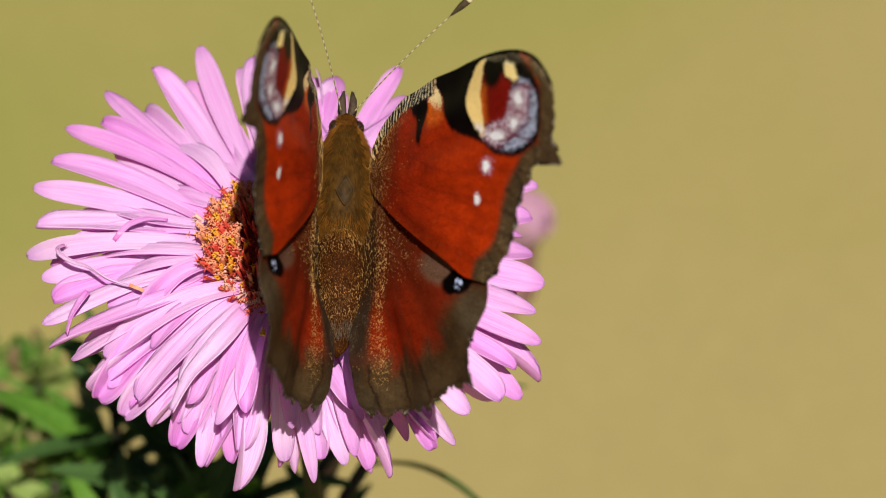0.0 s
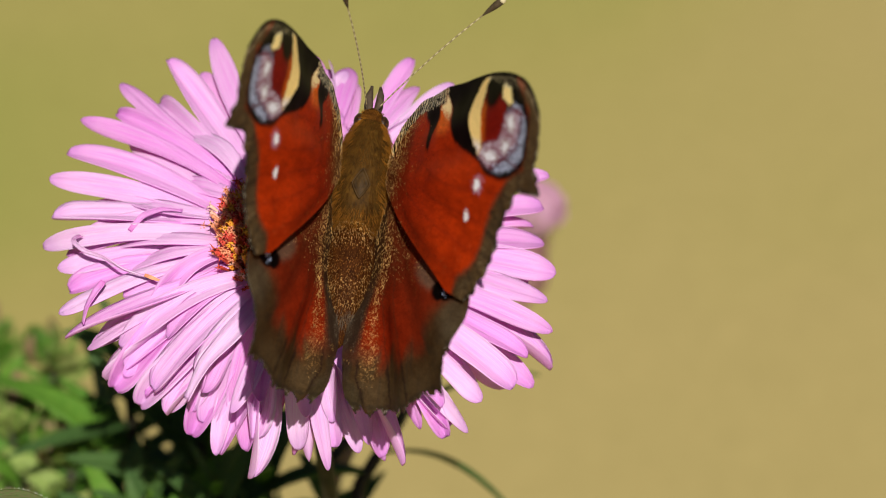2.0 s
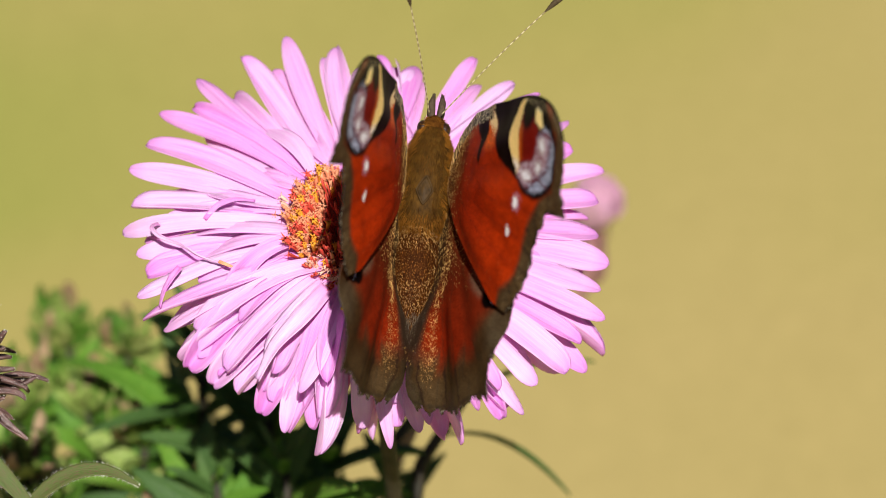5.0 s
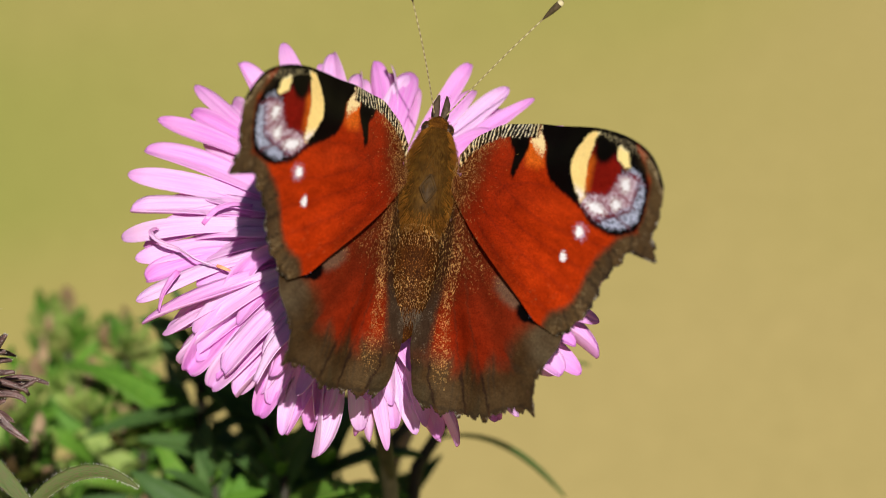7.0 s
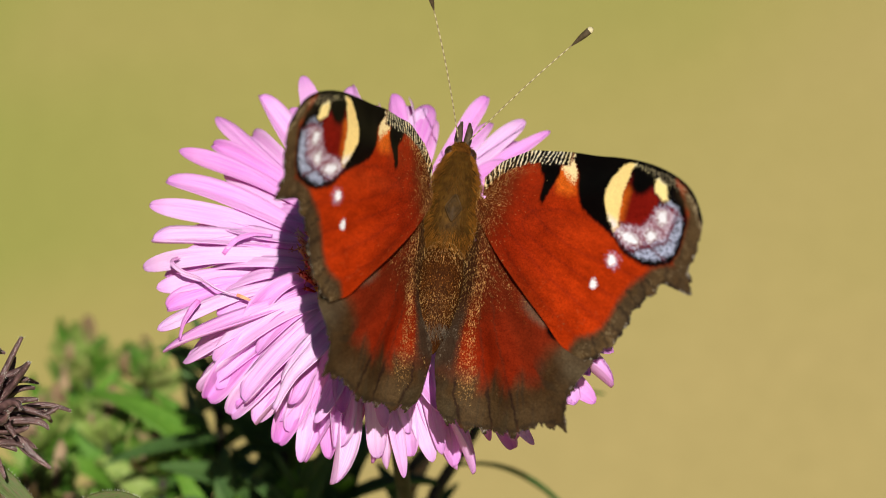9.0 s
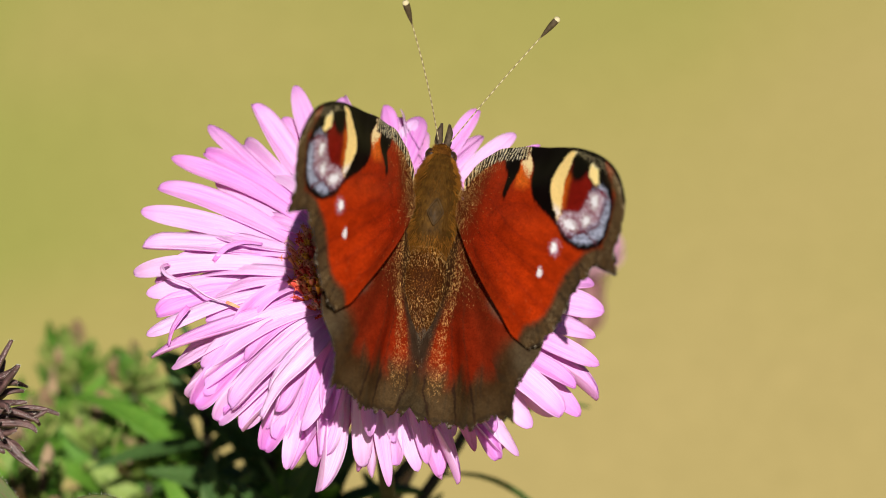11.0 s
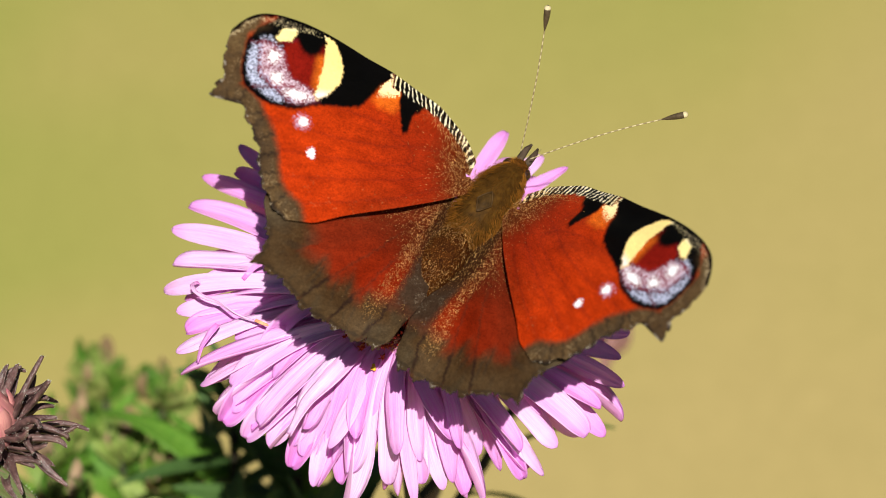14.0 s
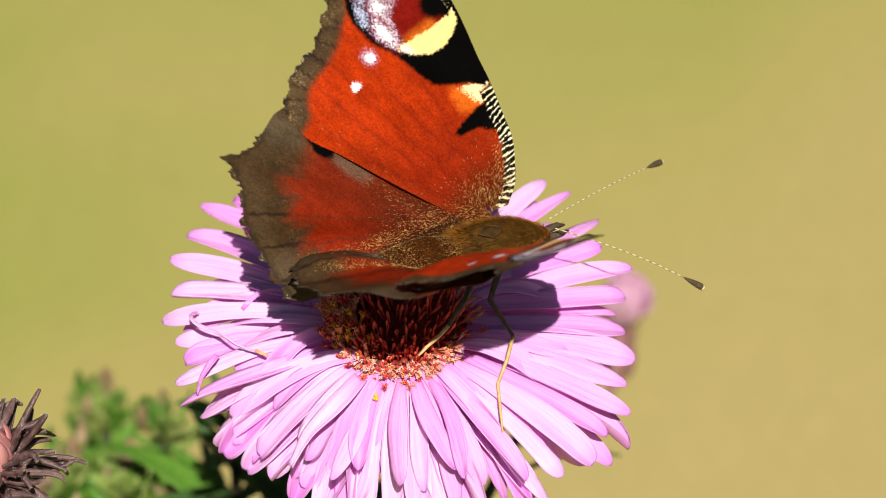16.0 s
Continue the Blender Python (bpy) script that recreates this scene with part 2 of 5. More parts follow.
def ground_material():
    m, n, l, b = material("dry_lawn", 0.9, 0.1)
    v = coords(n, (1, 1, 1), l)
    fine = noise_tex(n, l, v, 160, 6, 0.7)
    patch = n.new("ShaderNodeAttribute")
    patch.attribute_name = "green"
    tot = patch.outputs["Fac"]
    col = ramp(n, l, tot, [(0.25, (0.365, 0.285, 0.110)), (0.5, (0.325, 0.276, 0.086)), (0.75, (0.236, 0.255, 0.053))])
    col = mix(n, l, 1.0, col, ramp(n, l, fine, [(0.3, (0.92, 0.93, 0.90)), (0.7, (1.07, 1.07, 1.07))]), "MULTIPLY")
    l.new(col, b.inputs["Base Color"])
    bump(n, l, b, fine, 0.15, 0.004)
    return m


GROUND = ground_material()


# ---------------------------------------------------------------- mesh helpers
def mesh_object(name, verts, faces, mat, parent=None, label="", uvs=None, smooth=True):
    me = bpy.data.meshes.new(name)
    me.from_pydata([tuple(v) for v in verts], [], faces)
    for mt in (mat if isinstance(mat, (list, tuple)) else [mat]):
        me.materials.append(mt)
    if uvs is not None:
        layer = me.uv_layers.new(name="UVMap")
        idx = np.empty(len(me.loops), dtype=np.int32)
        me.loops.foreach_get("vertex_index", idx)
        layer.data.foreach_set("uv", np.asarray(uvs, dtype=np.float32)[idx].ravel())
    if smooth:
        me.polygons.foreach_set("use_smooth", np.ones(len(me.polygons), dtype=bool))
    ob = new(name, me)
    if parent is not None:
        ob.parent = parent
    if label:
        ob["label"] = label
    return ob


def thing(name, place, label, category, group="", turn=None):
    ob = new(name)
    ob.empty_display_size = 0.002
    ob.matrix_basis = Matrix.Translation(place) @ (turn.to_4x4() if turn else Matrix.Identity(4))
    return tagged(ob, label, category, group)


def tube(points, radii, sides=8, cap=True):
    """Verts, faces and uvs of a round tube along points."""
    pts = [Vector(p) for p in points]
    verts, faces, uvs = [], [], []
    ref = Vector((0.31, 0.2, 0.93))
    for i, p in enumerate(pts):
        d = (pts[min(i + 1, len(pts) - 1)] - pts[max(i - 1, 0)]).normalized()
        a = d.cross(ref)
        a = a.normalized() if a.length > 1e-4 else d.orthogonal().normalized()
        b = d.cross(a)
        for k in range(sides):
            w = 2 * math.pi * k / sides
            verts.append(p + (a * math.cos(w) + b * math.sin(w)) * radii[i])
            uvs.append((i / max(1, len(pts) - 1), k / sides))
    for i in range(len(pts) - 1):
        for k in range(sides):
            k2 = (k + 1) % sides
            faces.append((i * sides + k, i * sides + k2, (i + 1) * sides + k2, (i + 1) * sides + k))
    if cap:
        faces.append(tuple(range(sides))[::-1])
        faces.append(tuple((len(pts) - 1) * sides + k for k in range(sides)))
    return verts, faces, uvs


def blade(curve, width, cup=0.0, groove=0.0, thick=0.00012, along=14, across=6, up=None, twist=0.0, roll=0.0, even=False):
    """A thin solid strap (petal, leaf, bract) along curve(s); width(s) is its half width; roll turns the edges up towards the tip."""
    nrm0 = up or Vector((0, 0, 1))
    top, uvs = [], []
    ss = [i / along if even else 1 - (1 - i / along) ** 1.5 for i in range(along + 1)]
    pts = [curve(q) for q in ss]
    for i, p in enumerate(pts):
        s = ss[i]
        d = (pts[min(i + 1, along)] - pts[max(i - 1, 0)]).normalized()
        side = nrm0.cross(d).normalized()
        nn = d.cross(side)
        a = twist * s
        side, nn = side * math.cos(a) + nn * math.sin(a), nn * math.cos(a) - side * math.sin(a)
        w = width(s)
        for k in range(across + 1):
            q = 2 * k / across - 1
            h = (cup + roll * s * s) * w * q * q - groove * math.cos(q * math.pi * 2.5) * w
            top.append((p + side * (q * w) + nn * h, nn))
            uvs.append((s, k / across))
    row = across + 1
    n = len(top)
    verts = [v + nn * thick / 2 for v, nn in top] + [v - nn * thick / 2 for v, nn in top]
    faces = []
    for i in range(along):
        for k in range(across):
            a = i * row + k
            faces.append((a, a + 1, a + row + 1, a + row))
            faces.append((n + a, n + a + row, n + a + row + 1, n + a + 1))
    rim = [k for k in range(row)] + [i * row + across for i in range(1, along + 1)] + [along * row + k for k in range(across - 1, -1, -1)] + [i * row for i in range(along - 1, 0, -1)]
    for a, b in zip(rim, rim[1:] + rim[:1]):
        faces.append((b, a, n + a, n + b))
    return verts, faces, uvs + uvs


def arc(p0, p1, sag, up):
    """A bowed line from p0 to p1; sag lifts its middle along up."""
    p0, p1, lift = Vector(p0), Vector(p1), Vector(up) * sag * 4
    return lambda s: p0 + (p1 - p0) * s + lift * s * (1 - s)


def lump(sections, sides=18, squash=1.0):
    """A closed body of revolution-like sections (x, half width, half height, z) along x."""
    verts, faces, uvs = [], [], []
    for i, (x, w, h, z) in enumerate(sections):
        for k in range(sides):
            a = 2 * math.pi * k / sides
            verts.append(Vector((x, w * math.cos(a), z + h * math.sin(a))) * MM)
            uvs.append((i / len(sections), k / sides))
    for i in range(len(sections) - 1):
        for k in range(sides):
            k2 = (k + 1) % sides
            faces.append((i * sides + k, i * sides + k2, (i + 1) * sides + k2, (i + 1) * sides + k))
    faces.append(tuple(range(sides))[::-1])
    faces.append(tuple((len(sections) - 1) * sides + k for k in range(sides)))
    return verts, faces, uvs


def value_noise(x, y, seed):
    """Smooth noise in 0..1 for arrays."""
    xi, yi = np.floor(x).astype(np.int64), np.floor(y).astype(np.int64)
    fx, fy = x - xi, y - yi
    fx, fy = fx * fx * (3 - 2 * fx), fy * fy * (3 - 2 * fy)

    def h(a, b):
        n = (a * 374761393 + b * 668265263 + seed * 974711) & 0x7FFFFFFF
        n = ((n ^ (n >> 13)) * 1274126177) & 0x7FFFFFFF
        return ((n ^ (n >> 16)) & 0xFFFF) / 65535.0
    return (h(xi, yi) * (1 - fx) + h(xi + 1, yi) * fx) * (1 - fy) + (h(xi, yi + 1) * (1 - fx) + h(xi + 1, yi + 1) * fx) * fy


def step(x, a, b):
    t = np.clip((x - a) / (b - a), 0, 1)
    return t * t * (3 - 2 * t)


GRASS_SEED = 3834


# ---------------------------------------------------------------- ground
def build_ground():
    near = [i * 0.06 for i in range(-110, 111)]
    edge = [-80, -40, -20, -12, -8] + near + [8, 12, 20, 40, 80]
    nn = len(edge)
    x, y = [a.ravel() for a in np.meshgrid(np.array(edge), np.array(edge))]
    z = 0.02 * (value_noise(x * 1.4 + 50, y * 1.4 + 50, 5) - 0.5)
    faces = [(j * nn + i, j * nn + i + 1, (j + 1) * nn + i + 1, (j + 1) * nn + i) for j in range(nn - 1) for i in range(nn - 1)]
    ob = mesh_object("ground", np.stack([x, y, z], 1), faces, GROUND)
    green = 0.7 * value_noise(x * 3.4 + 60, y * 3.4 + 60, GRASS_SEED) + 0.3 * value_noise(x * 9 + 60, y * 9 + 60, 78)
    green = 0.5 + (green - 0.5) * (1 - step(np.maximum(np.abs(x), np.abs(y)), 4.4, 6.6))
    at = ob.data.attributes.new("green", "FLOAT", "POINT")
    at.data.foreach_set("value", green.astype(np.float32))
    tagged(ob, "sunlit dry lawn with tan and green patches", "ground", kind="structure")


# ---------------------------------------------------------------- the flower
def petal_shape(length, half, rnd):
    wide, root = rnd.uniform(0.5, 0.75), rnd.uniform(0.30, 0.5)
    blunt, tipat = rnd.uniform(1.3, 2.6), rnd.uniform(0.66, 0.88)
    wave, turn = rnd.uniform(0, 0.07), rnd.uniform(0, 6.28)

    def width(s):
        g = root + (1 - root) * min(1, s / wide) ** 0.8 + wave * math.sin(9 * s + turn)
        if s > tipat:
            q = (s - tipat) / (1 - tipat)
            g *= max(0.0, 1 - q ** blunt) ** 0.5
        return max(half * g, 0.00006)
    return width


def ray_petal(parent, az, reach, start, z0, z1, lift, half, rnd, mat=PETAL, sway=0.0, swirl=0.0, wild=1.0):
    a = radians(az)
    d, side = Vector((math.cos(a), math.sin(a), 0)), Vector((-math.sin(a), math.cos(a), 0))
    b = a + radians(rnd.uniform(-9, 9) + swirl)
    p0, p1 = Vector((math.cos(b), math.sin(b), 0)) * start + Vector((0, 0, z0)), d * reach + Vector((0, 0, z1)) + side * sway
    line = arc(p0 * MM, p1 * MM, lift * MM, (0, 0, 1))
    curl = Vector((0, 0, rnd.choice((-1.6, -0.9, -0.4, 0.3, 0.8)) * rnd.uniform(0.5, 1.2))) * MM
    bend = side * rnd.uniform(-0.9, 0.9) * MM
    v, f, u = blade(lambda s: line(s) + curl * (s ** 4 - 0.6 * s) + bend * math.sin(math.pi * s), petal_shape(reach - start, half * 1.04 * MM, rnd), cup=wild * rnd.choice((-0.7, -0.3, 0.2, 0.5, 0.8)) * rnd.uniform(0.6, 1.2), groove=rnd.uniform(0.04, 0.12),
                    thick=0.00014, along=18, across=8, twist=wild * rnd.choice((rnd.uniform(-0.6, 0.6), rnd.uniform(-1.3, 1.3))), roll=rnd.uniform(-0.5, 1.3))
    return mesh_object("petal", v, f, mat, parent, uvs=u)


def hang(az, reach, drop):
    """Azimuth and reach of a ray that hangs lower by drop and therefore reaches less far to the front."""
    x, y = reach * math.cos(radians(az)), reach * math.sin(radians(az)) + 0.67 * drop
    return math.degrees(math.atan2(y, x)), math.hypot(x, y)


UPPER = ((108, 25.7), (119, 25.3), (130, 25.7), (136, 23.2), (143, 25.1), (151, 24.2), (159, 24.3), (168, 22.8), (175, 23.1),
         (182, 21.6), (195, 22.0), (200, 22.0), (97, 23.6), (87, 22.4), (77, 20.8), (64, 24.6), (53, 24.1), (46, 24.5), (37, 24.8), (29, 22.8),
         (21, 24.6), (14, 22.9), (4, 22.2), (356, 23.1), (348, 22.6), (341, 23.7), (333, 22.5), (325, 22.8), (317, 21.6), (309, 19.5))
FRONT = ((188, 16.5), (205, 16.8), (212, 18.2), (219, 17.0), (226, 18.6), (234, 17.2), (242, 18.6), (250, 17.4), (259, 18.8), (267, 16.6),
         (275, 18.4), (283, 17.2), (291, 18.9), (299, 17.6), (306, 18.6))
LOWER = ((204, 19.9), (210, 20.2), (215, 20.0), (222, 19.3), (228, 18.6), (233, 18.4), (240, 19.0), (244, 20.1), (250, 19.6), (255, 21.3), (260, 18.8),
         (267, 18.6), (273, 18.9), (278, 20.7), (284, 19.6), (289, 20.5), (294, 20.2), (298, 21.9), (304, 21.2), (311, 20.6), (312, 22.4), (319, 21.2), (327, 22.2), (331, 24.0), (339, 24.4))


def build_flower():
    rnd = random.Random(11)
    turn = Matrix((Vector((1, 0, 0)), BACK, AXIS)).transposed()
    fl = thing("aster_flower", CENTRE, "open pink aster with orange-red centre on a dark stem", "flower", turn=turn)
    for az, r in UPPER:
        front = 0.5 - 0.5 * math.sin(radians(az))
        ray_petal(fl, az, r, 5.6, rnd.uniform(-0.6, 0.1), -2.4 - 1.6 * front + rnd.uniform(-0.2, 0.2), rnd.uniform(0.1, 1.0) + 0.8 * front, rnd.uniform(0.85, 1.38), rnd, wild=0.6)
    for az, r in FRONT:
        drop = 3.0 * max(0, -math.sin(radians(az)))
        a, q = hang(az + rnd.uniform(-2.5, 2.5), r + rnd.uniform(-0.8, 0.8), drop)
        ray_petal(fl, a, q, 5.2, 0.4, -4.2 - drop + rnd.uniform(-1.0, 0.8), rnd.uniform(0.8, 2.6), rnd.uniform(0.8, 1.4), rnd, sway=rnd.uniform(-1.6, 1.6), swirl=rnd.uniform(8, 26) if az < 255 else 0)
    for az, r in LOWER:
        drop = 3.4 * max(0, -math.sin(radians(az)))
        a, q = hang(az, r, drop)
        ray_petal(fl, a, q, 5.0, -1.0, -6.0 - drop + rnd.uniform(-0.7, 0.5), rnd.uniform(0.8, 2.4), rnd.uniform(0.75, 1.4), rnd, sway=rnd.uniform(-1.6, 1.6), swirl=rnd.uniform(0, 18) if az < 255 else 0)
    for i in range(60):                                  # the under row, between the others
        az = 6 * i + rnd.uniform(-3.5, 3.5)
        if 252 < az % 360 < 270 or 306 < az % 360 < 316:
            continue
        back = 0.5 + 0.5 * math.sin(radians(az))
        drop = 3.4 * max(0, -math.sin(radians(az)))
        az, q = hang(az, 18.4 + 4.0 * back + rnd.uniform(-1.4, 1.0), drop)
        ray_petal(fl, az, q, 5.0, -1.3, -5.6 - drop + 2.2 * back + rnd.uniform(-0.5, 0.5), rnd.uniform(0.2, 1.8), rnd.uniform(0.8, 1.2), rnd, sway=rnd.uniform(-1.5, 1.5), wild=0.7)
    for i in range(30):                                  # shorter rays that lie over the rest
        az = 12 * i + rnd.uniform(-6, 6)
        ray_petal(fl, az, rnd.uniform(13.5, 19.0), 5.6, 0.1, rnd.uniform(-3.4, -1.4), rnd.uniform(0.5, 2.2), rnd.uniform(0.75, 1.1), rnd, sway=rnd.uniform(-2.2, 2.2))
    # dried curled rays that lie over the others
    for pts, half, twist, mat, words in (
            (((-19.4, 1.0, -0.8), (-19.9, 0.0, 0.1), (-19.0, -1.2, 0.5), (-17.2, -1.9, 0.4), (-15.4, -3.1, 0.2), (-13.4, -3.9, 0.2)), 0.17, 2.2, PETAL, "thin curled petal"),
            (((-17.2, -4.0, -0.5), (-17.8, -5.0, -0.6), (-18.6, -6.0, -1.6), (-19.0, -6.9, -2.9)), 0.30, 0.9, PETAL, "thin curled petal"),
            (((-15.0, 0.9, 0.2), (-13.8, 2.1, 0.9), (-12.2, 2.8, 0.9), (-10.4, 2.9, 0.5)), 0.22, 1.2, PETAL, "thin curled petal"),
            (((-13.6, -3.85, 0.25), (-12.8, -4.2, 0.25), (-12.2, -4.4, 0.2)), 0.12, 0.5, FLORET_OPEN, "dry orange petal tip"),
            (((-3.4, -7.2, 0.9), (-5.6, -10.5, 0.9), (-8.0, -13.2, 0.2), (-9.6, -15.8, -1.2)), 0.95, 0.7, PETAL, "folded petal that lies across the others")):
        flat, high = rounded([(p[0], p[1]) for p in pts], 8, False) + [pts[-1][:2]], [p[2] for p in pts]
        path = [Vector((x, y, float(np.interp(k / 8, range(len(high)), high)))) * MM for k, (x, y) in enumerate(flat)]
        v, f, u = blade(lambda q: path[int(q * (len(path) - 1) + 0.5)], lambda q: (half * (0.45 + 0.55 * math.sin(math.pi * min(1, 0.15 + q))) + 0.04) * MM, cup=0.6, along=len(path) - 1, across=4, twist=twist, even=True)
        mesh_object("petal", v, f, mat, fl, words, uvs=u)
    # disc: a low dome
    dome = []
    for i in range(9):
        a = math.pi / 2 * i / 8
        dome.append((7.0 * math.cos(a) + 0.02, -0.9 + 2.6 * math.sin(a)))
    sides = 28
    verts = [Vector((r * math.cos(2 * math.pi * k / sides), r * math.sin(2 * math.pi * k / sides), z)) * MM for r, z in dome for k in range(sides)]
    faces = [(i * sides + k, i * sides + (k + 1) % sides, (i + 1) * sides + (k + 1) % sides, (i + 1) * sides + k) for i in range(8) for k in range(sides)]
    faces.append(tuple(8 * sides + k for k in range(sides)))
    mesh_object("disc", verts, faces, DISC, fl, "dark red dome of the flower")

    def floret(r, az, tall, thick, mat, lean, opened):
        a = radians(az)
        z = -0.9 + 2.6 * math.sqrt(max(0, 1 - (r / 7.05) ** 2))
        base = Vector((r * math.cos(a), r * math.sin(a), z - 0.2))
        d = Vector((math.cos(a) * lean + rnd.uniform(-0.15, 0.15), math.sin(a) * lean + rnd.uniform(-0.15, 0.15), 1)).normalized()
        pts = [base, base + d * tall * 0.5, base + d * tall * 0.85, base + d * tall]
        rad = [thick * 0.7, thick * 0.8, thick * 1.25, thick * (1.1 if opened else 0.25)]
        v, f, u = tube([p * MM for p in pts], [x * MM for x in rad], 5)
        if opened:                                       # five small lobes turned out
            top = base + d * tall
            for k in range(5):
                w = 2 * math.pi * k / 5 + az
                o = Vector((math.cos(w), math.sin(w), rnd.uniform(-0.5, 0.8)))
                n0 = len(v)
                sd = o.cross(d).normalized() * thick * 0.6
                v += [(top + sd) * MM, (top - sd) * MM, (top + o * thick * rnd.uniform(1.6, 3.6)) * MM, (top + o * thick * 1.2 + d * 0.12) * MM]
                f += [(n0, n0 + 1, n0 + 3), (n0 + 1, n0 + 2, n0 + 3), (n0 + 2, n0, n0 + 3), (n0, n0 + 2, n0 + 1)]
        mesh_object("floret", v, f, mat, fl)
    for i in range(290):
        r = min(7.1, 6.9 * math.sqrt((i + 0.5) / 290) + rnd.uniform(-0.35, 0.35))
        r = max(r, 0.1)
        az = i * 137.508 + rnd.uniform(-9, 9)
        west = math.cos(radians(az)) < -0.1
        if r > 5.3:
            floret(r, az, rnd.uniform(0.9, 2.3), rnd.uniform(0.11, 0.17), rnd.choice((FLORET_OPEN, FLORET_OPEN, FLORET, FLORET_PALE)), rnd.uniform(0.2, 1.3), True)
        elif r > 3.4 and west and rnd.random() < 0.4:
            floret(r, az, rnd.uniform(1.2, 2.8), rnd.uniform(0.16, 0.24), rnd.choice((FLORET_OPEN, FLORET_OPEN, FLORET_GOLD, FLORET)), rnd.uniform(0.0, 0.6), True)
        else:
            floret(r, az, rnd.uniform(2.0, 4.0), rnd.uniform(0.10, 0.15), FLORET, rnd.uniform(0, 0.45), False)
    for i in range(170):                                 # small open ones crowd the side away from the butterfly
        az = 178 + rnd.gauss(0, 24)
        floret(rnd.uniform(4.0, 6.7), az, rnd.uniform(1.6, 3.3), rnd.uniform(0.15, 0.22), rnd.choice((FLORET_GOLD, FLORET_OPEN, FLORET_OPEN, FLORET)), rnd.uniform(0.0, 0.5), True)
    for i in range(150):
        floret(rnd.uniform(5.9, 7.3), rnd.uniform(0, 360), rnd.uniform(0.5, 1.5), rnd.uniform(0.09, 0.15), rnd.choice((FLORET_OPEN, FLORET_PALE, FLORET_OPEN, FLORET)), rnd.uniform(0.3, 1.8), rnd.random() < 0.8)
    for i in range(110):                                 # pale open ring at the front edge
        floret(rnd.uniform(5.0, 6.1), 268 + rnd.gauss(0, 34), rnd.uniform(0.9, 2.0), rnd.uniform(0.10, 0.15), rnd.choice((FLORET_OPEN, FLORET_PALE, FLORET_PALE, FLORET)), rnd.uniform(0.5, 1.7), True)
    for i in range(110):
        floret(rnd.uniform(3.4, 6.4), 268 + rnd.gauss(0, 40), rnd.uniform(1.4, 2.9), rnd.uniform(0.10, 0.16), FLORET, rnd.uniform(0.1, 0.7), False)
    # involucre
    for i in range(26):
        a = radians(i * 360 / 26 + rnd.uniform(-5, 5))
        d = Vector((math.cos(a), math.sin(a), 0))
        p0, p1 = d * 2.0 + Vector((0, 0, -6.0)), d * rnd.uniform(6.5, 9.0) + Vector((0, 0, rnd.uniform(-5.5, -2.8)))
        v, f, u = blade(arc(p0 * MM, p1 * MM, -0.9 * MM, (0, 0, 1)), lambda s: 0.0008 * math.sin(math.pi * (0.15 + 0.85 * s)) + 0.00004, along=8, across=4)
        mesh_object("bract", v, f, BRACT_GREEN, fl, uvs=u)
    v, f, u = lump([(-7.5, 1.2, 1.2, 0), (-6.2, 2.6, 2.6, 0), (-4.0, 4.2, 4.2, 0), (-2.0, 5.2, 5.2, 0), (-1.0, 5.4, 5.4, 0)])
    mesh_object("flower_base", [Vector((p.z, p.y, p.x)) for p in v], f, BRACT_GREEN, fl, uvs=u)
    inv = fl.matrix_basis.inverted()
    foot = Vector((0.015, 0.08, 0.0))
    top = CENTRE - AXIS * 6 * MM
    path = [inv @ (top.lerp(foot, s) + Vector((0.004 * math.sin(s * 5), 0.03 * s * (1 - s), 0))) for s in [i / 12 for i in range(13)]]
    v, f, u = tube(path, [0.0008 + 0.0006 * i / 12 for i in range(13)], 9)
    mesh_object("stem", v, f, STEM, fl, "dark brown wiry stem", uvs=u)
    return fl


def build_pollen(fl, x, y):
    """A yellow clump of pollen that lies on the petals at x, y of the flower."""
    top = max(v.co.z for o in fl.children if o.name.startswith("petal") for v in o.data.vertices if math.hypot(v.co.x - x * MM, v.co.y - y * MM) < 0.0006)
    ob = thing("pollen_clump", fl.matrix_basis @ Vector((x * MM, y * MM, top)), "small yellow clump of pollen on a petal", "pollen", turn=fl.matrix_basis.to_3x3())
    rnd = random.Random(2)
    for k in range(5):
        v, f, u = lump([(-0.22, 0.03, 0.03, 0), (-0.14, 0.13, 0.11, 0), (0, 0.17, 0.14, 0), (0.14, 0.12, 0.1, 0), (0.22, 0.03, 0.03, 0)], 9)
        shift = Vector((rnd.uniform(-0.12, 0.12), (k - 2) * 0.13, 0.08 + rnd.uniform(0, 0.08))) * MM
        mesh_object("grain", [Vector((p.x * 0.8, p.y, p.z)) + shift for p in v], f, POLLEN, ob, uvs=u)


# ---------------------------------------------------------------- other plants
def leaf(parent, p0, p1, half, sag, mat, rnd, up=None, face=None, label=""):
    p0, p1 = Vector(p0), Vector(p1)
    up = up or Vector((rnd.uniform(-0.3, 0.3), -0.35, 1)).normalized()
    length = (p1 - p0).length
    v, f, u = blade(arc(p0, p1, sag * length, up), lambda s: half * (math.sin(math.pi * min(1, 0.1 + 0.9 * s) ** 0.85) ** 0.8) + 0.00005,
                    cup=rnd.uniform(0.15, 0.45), thick=0.0002, along=12, across=6, up=face or up, twist=0.2 if face else rnd.uniform(-0.7, 0.7))
    return mesh_object("leaf", v, f, mat, parent, label, uvs=u)


